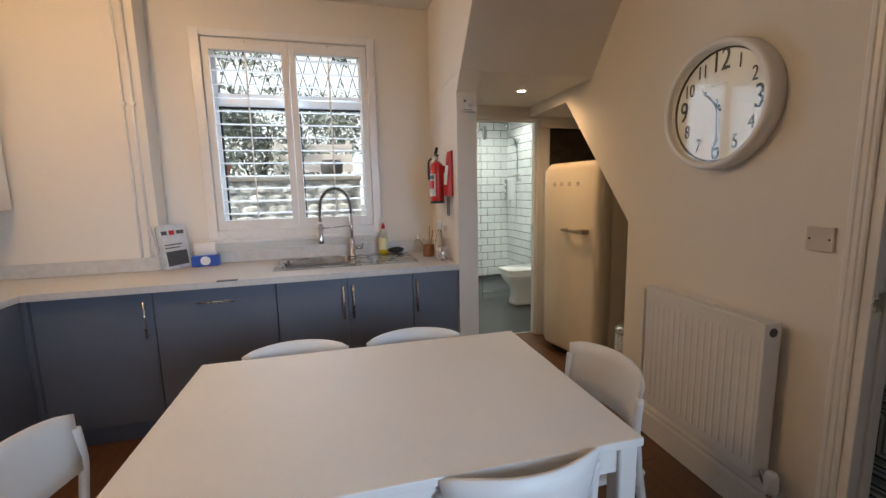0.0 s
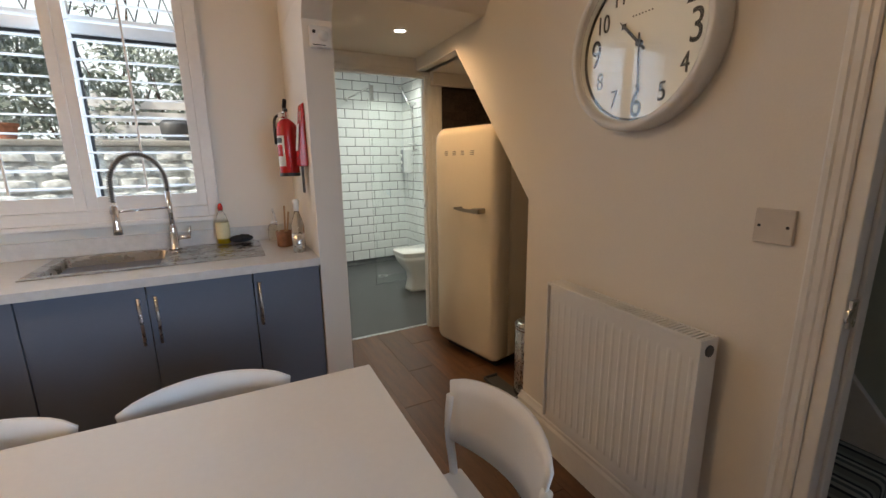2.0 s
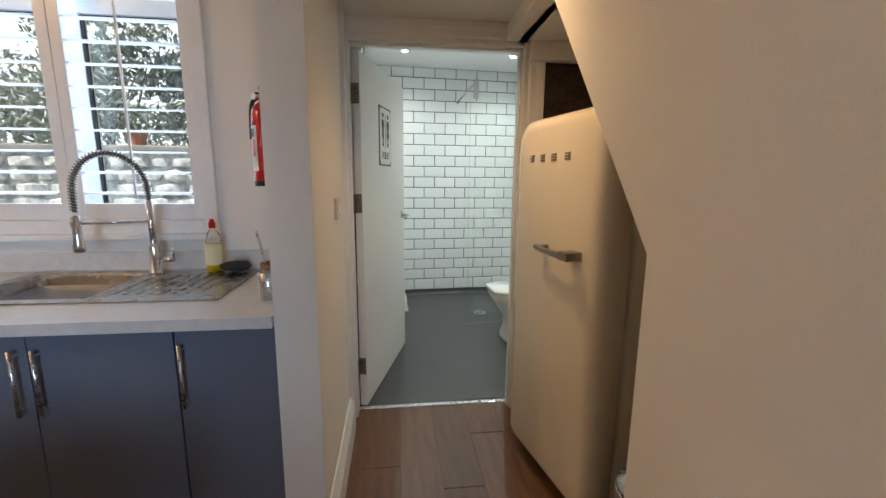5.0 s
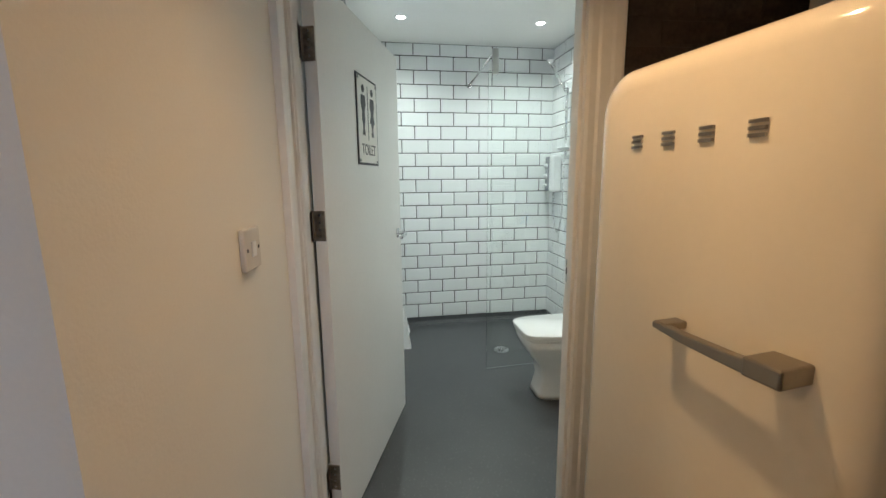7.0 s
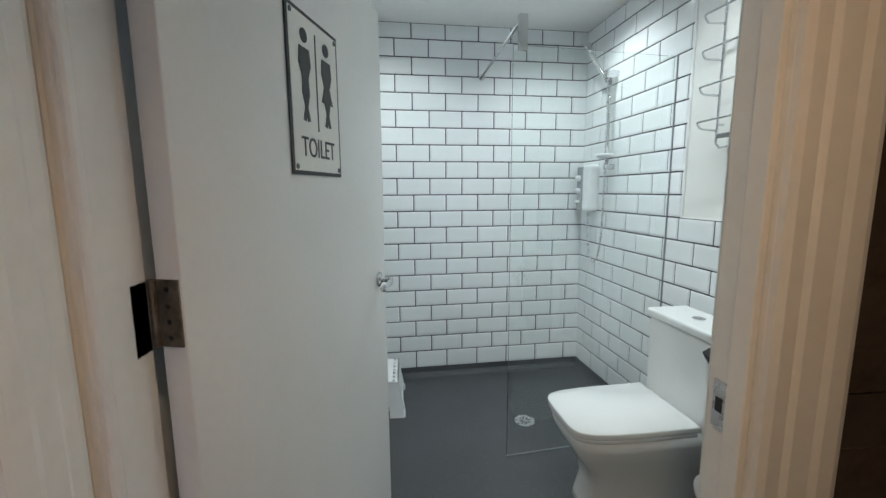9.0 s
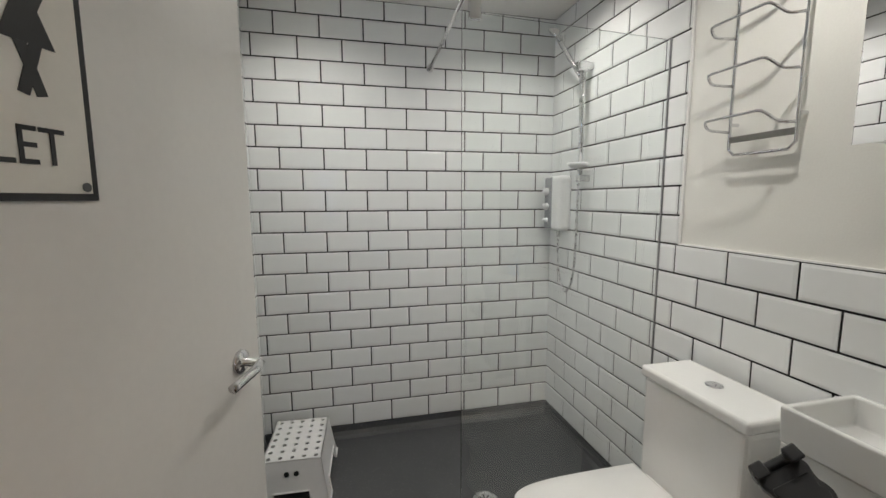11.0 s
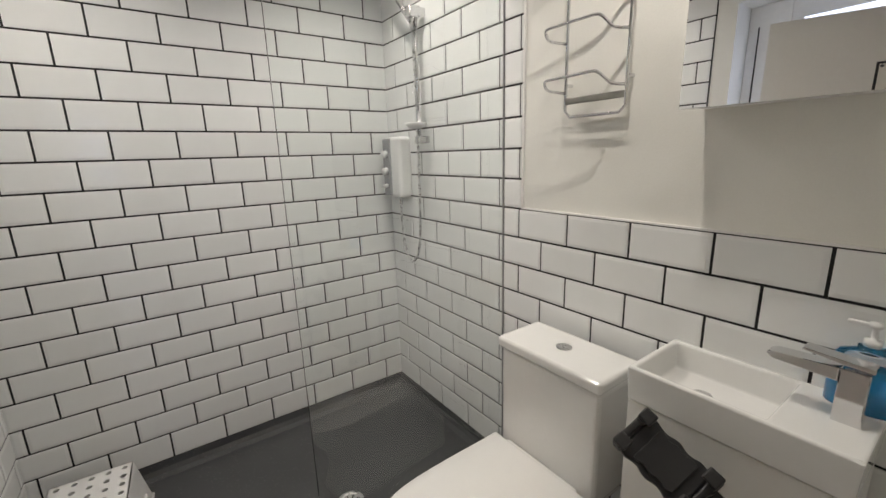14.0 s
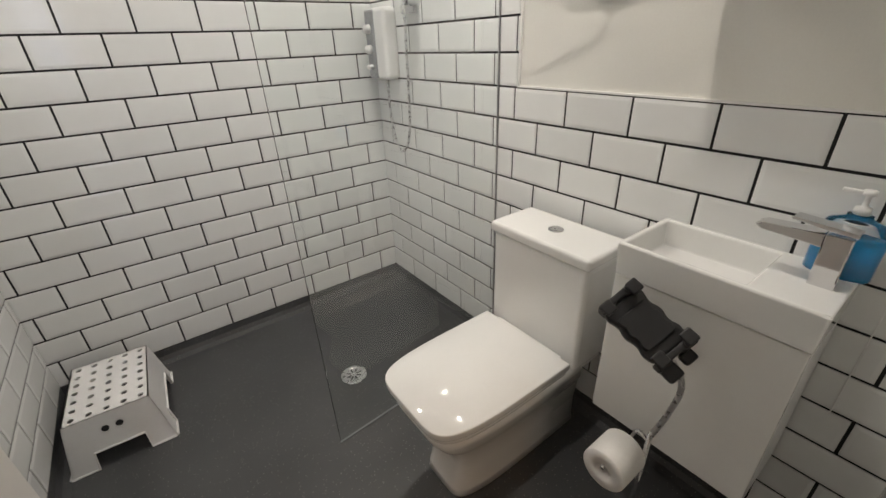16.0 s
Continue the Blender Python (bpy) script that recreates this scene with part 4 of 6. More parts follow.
def bent(pts, cut):
    """Straight runs of wire with short round bends."""
    pts = [Vector(p) for p in pts]
    out = [pts[0]]
    for a, b, c in zip(pts, pts[1:], pts[2:]):
        u, v = b + (a - b).normalized() * cut, b + (c - b).normalized() * cut
        out += [u, u * 0.25 + b * 0.5 + v * 0.25, v]
    return out + [pts[-1]]


def towel_rack():
    t = bthing("towel_rack", 0, -1.374, 0.030, 0, "chrome wire towel rack on the painted wall", "rack")
    hw, z0, z1 = 0.106, 1.535, 2.25
    pts = [(-0.03, hw, z1), (-0.03, hw, z0 + 0.02), (-0.03, hw - 0.02, z0), (-0.03, -hw + 0.02, z0), (-0.03, -hw, z0 + 0.02), (-0.03, -hw, z1), (-0.03, -hw + 0.02, z1 + 0.02), (-0.03, hw - 0.02, z1 + 0.02)]
    part("frame", tube(pts, 0.0050, 10, True), CHROME, t, smooth=True)
    part("cross_bar", box(-0.034, -0.026, -hw, hw, z0 + 0.040, z0 + 0.060, bevel=0.002), mat("dark_satin_metal", (0.28, 0.27, 0.25), 0.4, 0.9), t)
    for i in range(5):
        z = z0 + 0.075 + i * 0.148
        pts = [(-0.03, -hw, z), (-0.052, -hw + 0.035, z + 0.004), (-0.098, -hw + 0.055, z + 0.040), (-0.118, hw + 0.018, z + 0.034), (-0.085, hw + 0.034, z + 0.010), (-0.03, hw, z)]
        part("hoop", tube(bent(pts, 0.014), 0.0046, 8), CHROME, t, smooth=True)
    for z in (z0 + 0.10, z1 - 0.08):
        for s in (-1, 1):
            part("fixing", cyl((0.0, s * hw, z), (-0.03, s * hw, z), 0.006, n=10), CHROME, t)


towel_rack()


def shower():
    t = bthing("electric_shower", 0, -0.17, 0.0226, 0, "white and grey electric shower box on the tiles", "shower")
    part("case", box(-0.085, -0.004, -0.085, 0.085, 1.215, 1.535, bevel=0.022, seg=4), PLASTIC, t)
    part("side_panel", box(-0.093, -0.060, 0.004, 0.087, 1.222, 1.528, bevel=0.010), mat("silver_grey_plastic", (0.35, 0.36, 0.38), 0.35, 0.3), t, "silver grey control panel")
    for z in (1.445, 1.355, 1.275):
        part("knob", cyl((-0.092, 0.045, z), (-0.118, 0.045, z), 0.022 if z > 1.3 else 0.013, 0.017 if z > 1.3 else 0.010), PLASTIC, t, smooth=True)
    part("outlet", cyl((-0.05, -0.02, 1.175), (-0.05, -0.02, 1.222), 0.010), CHROME, t)
    r = bthing("shower_rail", 0, -0.415, 0.0226, 0, "chrome riser rail with hand shower and hose", "shower rail")
    part("rail", cyl((-0.055, 0, 1.50), (-0.055, 0, 2.10), 0.010), CHROME, r, smooth=True)
    for z in (1.51, 2.085):
        part("bracket", box(-0.075, -0.004, -0.018, 0.018, z - 0.018, z + 0.018, bevel=0.006), CHROME, r)
    part("soap_dish", lathe([(0.03, 0.0), (0.052, 0.012), (0.055, 0.024), (0.048, 0.026), (0.03, 0.010)], 24, Matrix.Translation((-0.075, 0, 1.565))), PLASTIC, r, "white soap dish", True)
    part("slider", box(-0.10, -0.035, -0.022, 0.022, 2.055, 2.105, bevel=0.008), CHROME, r)
    part("handset", tube(smooth_path([(-0.075, 0.0, 2.035), (-0.10, 0.06, 2.13), (-0.13, 0.13, 2.25)], 4), 0.0125, 12), CHROME, r, "chrome hand shower", True)
    head = Matrix.Translation((-0.135, 0.155, 2.285)) @ Vector((-0.55, 0.5, -0.67)).to_track_quat("Z", "Y").to_matrix().to_4x4()
    part("shower_head", lathe([(0.015, -0.03), (0.030, -0.022), (0.052, 0.0), (0.054, 0.010), (0.046, 0.014), (0.001, 0.013)], 24, head), CHROME, r, "round chrome shower head", True)
    hose = [(-0.05, 0.225, 1.175), (-0.05, 0.222, 1.05), (-0.05, 0.195, 0.93), (-0.055, 0.13, 0.865), (-0.06, 0.055, 0.92), (-0.06, 0.02, 1.08), (-0.062, 0.008, 1.40), (-0.064, 0.006, 1.80), (-0.075, 0.0, 2.035)]
    part("hose", tube(smooth_path(hose, 8), 0.0065, 8), STEEL, r, "flexible steel hose", True)


shower()


def shower_screen():
    t = bthing("shower_screen", 0, -0.958, 0, 4, "frameless clear glass shower screen with a bracing bar", "shower screen")
    g = part("pane", box(-0.890, -0.012, -0.004, 0.004, 0.003, 2.045, bevel=0.001), GLASS, t, "clear glass pane")
    g.visible_shadow = False
    part("wall_channel", box(-0.014, -0.0065, -0.0055, 0.0055, 0.004, 2.055, bevel=0.0015), mat("grey_channel", (0.38, 0.38, 0.38), 0.3, 1.0), t, "slim dark metal wall channel")
    part("floor_strip", box(-0.890, -0.03, -0.006, 0.006, 0.0005, 0.004), mat("grey_strip", (0.20, 0.21, 0.22), 0.4), t, "thin floor strip")
    part("bracing_bar", tube([(-0.845, 0.0, 2.165), (-0.722, 1.000, 2.165)], 0.009, 10), CHROME, t, "chrome bracing bar", True)
    part("clamp", box(-0.866, -0.824, -0.012, 0.012, 2.020, 2.178, bevel=0.003), CHROME, t)
    part("wall_flange", cyl((-0.7225, 0.988, 2.165), (-0.722, 1.000, 2.165), 0.022), CHROME, t)


shower_screen()


def step_stool():
    t = bthing("step_stool", -1.558, -0.335, 0, -3, "white plastic step stool with round holes in the top", "stool")
    hw, hd, h = 0.135, 0.185, 0.216
    # top plate with real holes
    bm = bmesh.new()
    nx, ny = 5, 7
    fx, fy = 2 * hw / nx, 2 * hd / ny
    for i in range(nx):
        for j in range(ny):
            cx, cy = -hw + (i + 0.5) * fx, -hd + (j + 0.5) * fy
            sq, ho, lo = [], [], []
            m = 16
            for k in range(m):
                a = 2 * math.pi * k / m
                c, s = math.cos(a), math.sin(a)
                q = 1 / max(abs(c), abs(s))
                sq.append(bm.verts.new((cx + c * q * fx / 2, cy + s * q * fy / 2, h)))
                ho.append(bm.verts.new((cx + c * 0.0105, cy + s * 0.0105, h)))
                lo.append(bm.verts.new((cx + c * 0.0105, cy + s * 0.0105, h - 0.006)))
            for k in range(m):
                bm.faces.new((sq[k], sq[(k + 1) % m], ho[(k + 1) % m], ho[k]))
                bm.faces.new((ho[k], ho[(k + 1) % m], lo[(k + 1) % m], lo[k]))
    bmesh.ops.remove_doubles(bm, verts=bm.verts[:], dist=0.0004)
    part("top", bm, PLASTIC, t)
    # flared skirt with an arch cut in each side
    def side(length, out, arch):
        """Outline in (s, z) of one side, with the arch between its feet."""
        f = 0.035
        return [(-length, h), (-length - f, 0.0), (-length - f + 0.085, 0.0), (-arch, 0.075), (arch, 0.075), (length + f - 0.085, 0.0), (length + f, 0.0), (length, h)]
    for s in (-1, 1):
        for axis in ("x", "y"):
            length, reach = (hd, hw) if axis == "x" else (hw, hd)
            pts = side(length, reach, length - 0.055)
            bm = bmesh.new()
            lo, hi = [], []
            for u, z in pts:
                off = reach + 0.035 * (1 - z / h)
                for lst, th in ((lo, 0.0), (hi, -0.005)):
                    d = s * (off + th)
                    lst.append(bm.verts.new((d, u, z) if axis == "x" else (u, d, z)))
            bm.faces.new(lo)
            bm.faces.new(hi)
            for k in range(len(pts)):
                bm.faces.new((lo[k], lo[(k + 1) % len(pts)], hi[(k + 1) % len(pts)], hi[k]))
            bmesh.ops.recalc_face_normals(bm, faces=bm.faces[:])
            part("side", bm, PLASTIC, t)
            # flared rim along the foot and arch
            rim = []
            for u, z in pts[1:-1]:
                off = reach + 0.035 * (1 - z / h) + 0.004
                rim.append((s * off, u, max(z, 0.004)) if axis == "x" else (u, s * off, max(z, 0.004)))
            part("rim", tube(rim, 0.004, 6), PLASTIC, t)
    for u in (-0.022, 0.022):
        y = -hd - 0.035 * (1 - 0.155 / h) - 0.0015
        part("hole", cyl((u, y + 0.004, 0.155), (u, y - 0.001, 0.155), 0.012, n=16), BLACK, t, "round dark hand hole")


step_stool()


def floor_drain():
    t = bthing("floor_drain", -0.680, -0.712, 0.0, 0, "round steel shower floor drain", "drain")
    part("ring", lathe([(0.060, 0.0), (0.060, 0.003), (0.046, 0.004), (0.044, 0.001)], 32), STEEL, t, smooth=True)
    part("plate", lathe([(0.044, 0.0), (0.044, 0.0025), (0.001, 0.003)], 24), STEEL, t)
    for i in range(8):
        a = 2 * math.pi * i / 8
        part("slot", box(0.014, 0.036, -0.003, 0.003, 0.0028, 0.0040, pose(0, 0, 0, 0, 0, math.degrees(a))), BLACK, t)


floor_drain()


def roll_stand():
    """Toilet roll stand with a gooseneck holder clamped to it."""
    t = bthing("toilet_roll_stand", -0.345, -1.895, 0, 0, "chrome toilet roll stand with one roll", "stand")
    part("base", lathe([(0.075, 0.0), (0.075, 0.008), (0.06, 0.012), (0.012, 0.016)], 28), CHROME, t, smooth=True)
    part("post", cyl((0, 0, 0.012), (0, 0, 0.47), 0.007), CHROME, t, smooth=True)
    part("arm", tube(smooth_path([(0, 0, 0.44), (0.0, 0.03, 0.455), (-0.01, 0.045, 0.41), (-0.13, 0.045, 0.40)], 4), 0.0055, 10), CHROME, t, smooth=True)
    part("roll", lathe([(0.021, 0.0), (0.058, 0.0), (0.060, 0.004), (0.060, 0.100), (0.058, 0.104), (0.021, 0.104), (0.021, 0.0)], 28, Matrix.Translation((-0.02, 0.045, 0.385)) @ pose(0, 0, 0, 0, -90, 0), False), mat("tissue", (0.80, 0.78, 0.75), 0.9, vary=0.03, bump=0.2, bscale=120), t, "white toilet paper roll", True)
    g = bthing("gooseneck_holder", -0.345, -1.895, 0, 0, "black device clamp on a flexible steel gooseneck", "holder")
    part("gooseneck", tube(smooth_path([(0.0, 0.0, 0.46), (0.020, -0.018, 0.54), (0.030, -0.028, 0.64), (0.012, 0.004, 0.715), (-0.004, 0.035, 0.745)], 6), 0.0075, 10), STEEL, g, smooth=True)
    m = Matrix.Translation((-0.022, 0.060, 0.790)) @ Matrix.Scale(1.34, 4) @ Matrix(((-0.015, 0.78, -0.62, 0), (-0.916, -0.259, -0.30, 0), (-0.40, 0.563, 0.72, 0), (0, 0, 0, 1)))
    def slab(pts, z0, z1, r):
        bm = prism(pts, "z", z0, z1, r)
        bmesh.ops.transform(bm, verts=bm.verts[:], matrix=m)
        return bm
    # waisted back plate, two end jaws with hooked lips and finger tabs
    n = 11
    edge = [(-0.060 + 0.110 * k / (n - 1), 0.038 + 0.003 * math.sin(k * 1.7)) for k in range(n)]
    part("clamp", slab(edge + [(x, -y) for x, y in reversed(edge)], -0.012, 0.012, 0.004), BLACK, g)
    part("pad", slab([(x * 0.62, y * 0.8) for x, y in edge] + [(x * 0.62, -y * 0.8) for x, y in reversed(edge)], 0.012, 0.018, 0.0015), BLACK, g, "black rubber pad")
    part("slide", box(-0.036, 0.030, -0.024, 0.024, -0.030, -0.012, m, bevel=0.006, seg=3), BLACK, g)
    for d in (-1, 1):
        x = -0.066 if d < 0 else 0.058
        jaw = part("jaw", slab([(x - 0.008, -0.040), (x + 0.008, -0.040), (x + 0.008, -0.016), (x + 0.004, -0.012), (x + 0.004, 0.012), (x + 0.008, 0.016), (x + 0.008, 0.040), (x - 0.008, 0.040)], -0.016, 0.018, 0.003), BLACK, g)
        for y in (-0.029, 0.029):
            part("lip", box(x - 0.006, x + 0.006, y - 0.012, y + 0.012, 0.016, 0.040, m, bevel=0.004), BLACK, jaw)
            part("lip_hook", box(x - 0.006 - (0.012 if d > 0 else 0), x + 0.006 + (0.012 if d < 0 else 0), y - 0.011, y + 0.011, 0.036, 0.044, m, bevel=0.003), BLACK, jaw)
    part("release_tab", box(0.062, 0.090, -0.036, -0.006, -0.034, -0.014, m, bevel=0.005), BLACK, g)
    part("release_tab", box(0.062, 0.084, 0.004, 0.030, -0.030, -0.012, m, bevel=0.005), BLACK, g)
    part("ball_joint", lathe([(0.001, -0.02), (0.015, -0.012), (0.02, 0.0), (0.015, 0.012), (0.001, 0.02)], 16, Matrix.Translation((-0.006, 0.038, 0.762))), BLACK, g, smooth=True)


roll_stand()


def shower_door():
    """The open door: hinged on the doorway's left jamb, swung into the room."""
    t = thing("door_1", 1.566, 3.890, 0, -15.0, "white painted flush door standing open with a toilet sign", "door", "", "structure")
    L, T = 0.925, 0.042
    part("leaf", box(-T, 0.0, 0.0, L, 0.008, 1.948, bevel=0.002), DOORPAINT, t)
    for z in (0.25, 1.178, 1.74):
        h = part("hinge", box(-0.040, -0.004, -0.0025, 0.0005, z - 0.05, z + 0.05), BRONZE, t, "worn steel butt hinge")
        part("knuckle", cyl((-T - 0.004, -0.004, z - 0.05), (-T - 0.004, -0.004, z + 0.05), 0.006, n=12), BRONZE, h)
        part("jamb_leaf", box(-0.0465, -0.0440, -0.040, -0.006, z - 0.05, z + 0.05, pose(0, 0, 0, 0, 0, 15.0)), BRONZE, h)
        for dz in (-0.036, -0.012, 0.012, 0.036):
            part("screw", cyl((-0.022, -0.0025, z + dz), (-0.022, -0.004, z + dz), 0.004, n=8), CHROME, h)
    h = part("door_handle", lathe([(0.026, 0.0), (0.026, 0.006), (0.018, 0.009), (0.009, 0.012), (0.009, 0.045)], 20, Matrix.Translation((0.0, L - 0.075, 1.045)) @ pose(0, 0, 0, 0, 90, 0)), CHROME, t, "chrome lever door handle", True)
    part("lever", tube(smooth_path([(0.045, L - 0.075, 1.045), (0.052, L - 0.102, 1.043), (0.052, L - 0.127, 1.041), (0.050, L - 0.182, 1.036)], 4), 0.0095, 10), CHROME, h, smooth=True)
    h = part("door_handle", lathe([(0.026, 0.0), (0.026, 0.006), (0.009, 0.012), (0.009, 0.045)], 20, Matrix.Translation((-T, L - 0.075, 1.045)) @ pose(0, 0, 0, 0, -90, 0)), CHROME, t, "chrome lever door handle", True)
    s = part("sign", box(0.0005, 0.004, 0.314, 0.558, 1.388, 1.738), BLACK, t, "framed metal toilet sign with two plain figures")
    part("sign_face", box(0.004, 0.0052, 0.323, 0.549, 1.397, 1.729), mat("sign_enamel", (0.80, 0.78, 0.72), 0.35, vary=0.03), s)
    face = Matrix(((0, 0, 1, 0), (1, 0, 0, 0), (0, 1, 0, 0), (0, 0, 0, 1)))     # text x to +y, text y to z, normal to +x
    letters("TOILET", 0.062, Matrix.Translation((0.0056, 0.436, 1.448)) @ face, BLACK, s, "lettering", 0.0008, 0.82)
    part("divider", box(0.005, 0.0064, 0.434, 0.438, 1.49, 1.705), BLACK, s)
    for y, skirt in ((0.383, False), (0.489, True)):
        bm = bmesh.new()
        add_cyl(bm, (0.0052, y, 1.687), (0.0066, y, 1.687), 0.015, n=20)
        pts = [(y - 0.022, 1.662), (y + 0.022, 1.662), (y + 0.027, 1.628), (y + 0.014, 1.600), (y - 0.014, 1.600), (y - 0.027, 1.628)]
        add_prism(bm, pts, "x", 0.0052, 0.0064)
        hip = 0.030 if skirt else 0.017
        add_prism(bm, [(y - 0.014, 1.600), (y + 0.014, 1.600), (y + hip, 1.562), (y - hip, 1.562)], "x", 0.0052, 0.0064)
        for d in (-1, 1):
            add_prism(bm, [(y + d * 0.015, 1.562), (y + d * 0.001, 1.562), (y - d * 0.016, 1.508), (y - d * 0.004, 1.505)], "x", 0.0052, 0.0063 + 0.0001 * d)
        part("figure", bm, BLACK, s)
    for y in (0.331, 0.541):
        for z in (1.405, 1.721):
            part("screw", cyl((0.005, y, z), (0.0066, y, z), 0.006, n=10), DARKGREY, s)


shower_door()


def downlight(x, y, z, label):
    t = thing("downlight", x, y, z, 0, label, "ceiling light", "recessed downlights")
    part("bezel", lathe([(0.043, 0.0), (0.043, -0.004), (0.033, -0.006), (0.030, -0.001)], 28), PLASTIC, t, smooth=True)
    part("lens", lathe([(0.030, -0.001), (0.030, -0.003), (0.001, -0.0035)], 24), glow("lamp_lens", (1, 0.95, 0.85), 18), t, "glowing lens")


downlight(1.955, 3.23, PZ, "small lit recessed downlight in the passage ceiling")
for u, v in ((-1.41, -0.56), (-0.37, -0.58), (-0.36, -1.60)):
    p = BM @ Vector((u, v, BZ))
    downlight(p.x, p.y, p.z, "small lit recessed downlight in the shower room ceiling")

# ---- kitchen window, shutters and the yard outside ----
def kitchen_window():
    t = thing("window_1", 0, 0, 0, 0, "white painted sash window with diamond leaded top lights", "window", "", "structure")
    y0, y1 = 3.735, 3.785
    for nm, a in (("window_frame", (WX0, WX0 + 0.05, y0, y1, WZ0, WZ1)), ("window_frame", (WX1 - 0.05, WX1, y0, y1, WZ0, WZ1)), ("window_frame", (WX0 + 0.05, WX1 - 0.05, y0, y1, WZ1 - 0.05, WZ1)),
                  ("mullion", (0.325, 0.395, y0, y1, WZ0 + 0.06, WZ1 - 0.05)), ("window_sill", (WX0 + 0.05, WX1 - 0.05, y0, y1, WZ0, WZ0 + 0.06)),
                  ("transom", (WX0 + 0.05, 0.325, y0 - 0.01, y1, 1.998, 2.085)), ("transom", (0.395, WX1 - 0.05, y0 - 0.01, y1, 1.998, 2.085))):
        part(nm, box(*a, bevel=0.003), WHITE, t)
    for a, b in ((WX0 + 0.05, 0.325), (0.395, WX1 - 0.05)):
        part("seal", box(a, b, y0 + 0.005, y0 + 0.02, 1.983, 1.9975), BLACK, t, "black rubber seal")
        part("seal", box(a, a + 0.012, y0 + 0.005, y0 + 0.02, WZ0 + 0.061, 1.983), BLACK, t, "black rubber seal")
        g = part("pane", box(a, b, 3.758, 3.762, WZ0 + 0.06, 1.998), GLASS, t)
        g.visible_shadow = False
        g = part("pane", box(a, b, 3.758, 3.762, 2.085, WZ1 - 0.05), GLASS, t)
        g.visible_shadow = False
        n = 5
        w = (b - a) / n
        for i in range(n):
            for p, q in (((a + i * w, 2.085), (a + (i + 1) * w, 2.380)), ((a + (i + 1) * w, 2.085), (a + i * w, 2.380))):
                part("lead_came", tube([(p[0], 3.755, p[1]), (q[0], 3.755, q[1])], 0.0032, 5), DARKGREY, t)


kitchen_window()


def shutter(x0, x1, label):
    """A louvred shutter panel, its slats open."""
    t = thing("shutter", 0, 3.625, 0, 0, label, "shutter", "window shutters")
    z0, z1 = 1.125, 2.420
    ox0, ox1, oz0, oz1 = x0 + 0.045, x1 - 0.045, 1.195, 2.345
    part("stile", box(x0, ox0, -0.014, 0.014, z0, z1, bevel=0.002), WHITE, t)
    part("stile", box(ox1, x1, -0.014, 0.014, z0, z1, bevel=0.002), WHITE, t)
    part("rail", box(ox0, ox1, -0.014, 0.014, z0, oz0, bevel=0.002), WHITE, t)
    part("rail", box(ox0, ox1, -0.014, 0.014, oz1, z1, bevel=0.002), WHITE, t)
    n = 13
    for i in range(n):
        z = oz0 + (i + 0.5) * (oz1 - oz0) / n
        bm = prism([(-0.031, 0.0), (-0.015, 0.0045), (0.015, 0.0045), (0.031, 0.0), (0.015, -0.0045), (-0.015, -0.0045)], "x", ox0 + 0.002, ox1 - 0.002)
        bmesh.ops.transform(bm, verts=bm.verts[:], matrix=Matrix.Translation((0, 0, z)) @ pose(0, 0, 0, random.uniform(3, 8), 0, 0))
        part("slat", bm, WHITE, t)
    xm = (x0 + x1) / 2
    part("tilt_rod", box(xm - 0.005, xm + 0.005, -0.042, -0.033, oz0 + 0.02, oz1 - 0.02, bevel=0.002), WHITE, t)
    part("knob", cyl((xm, -0.024, z1 - 0.02), (xm, -0.012, z1 - 0.02), 0.006, n=10), STEEL, t)


shutter(-0.188, 0.355, "white louvred window shutter with open slats")
shutter(0.358, 0.893, "white louvred window shutter with open slats")
fr = thing("shutter_frame", 0, 0, 0, 0, "white painted frame round the window shutters", "window frame", "", "structure")
part("jamb", box(-0.250, -0.190, 3.585, 3.640, 1.065, 2.470, bevel=0.003), WHITE, fr)
part("jamb", box(0.895, 0.952, 3.585, 3.640, 1.065, 2.470, bevel=0.003), WHITE, fr)
part("head", box(-0.190, 0.895, 3.585, 3.640, 2.422, 2.470, bevel=0.003), WHITE, fr)
part("sill", box(-0.26, 0.965, 3.560, 3.640, 1.040, 1.0645, bevel=0.004), WHITE, fr)
part("sill_board", box(-0.190, 0.895, 3.585, 3.640, 1.065, 1.123, bevel=0.003), WHITE, fr)

STONE = mat("whitewashed_stone", (0.68, 0.72, 0.72), 0.9, vary=0.30, scale=9, bump=0.8, bscale=30, rand=0.12)
LEAF = mat("green_leaf", (0.33, 0.39, 0.33), 0.5, vary=0.3, scale=4, rand=0.2)
SOIL = mat("yard_paving", (0.33, 0.33, 0.31), 0.9, vary=0.15, scale=3, bump=0.4, bscale=30)
struct("ground", box(-60, 60, 3.92, 120, -0.30, -0.14), SOIL, "grey paved yard outside the kitchen window", "ground")


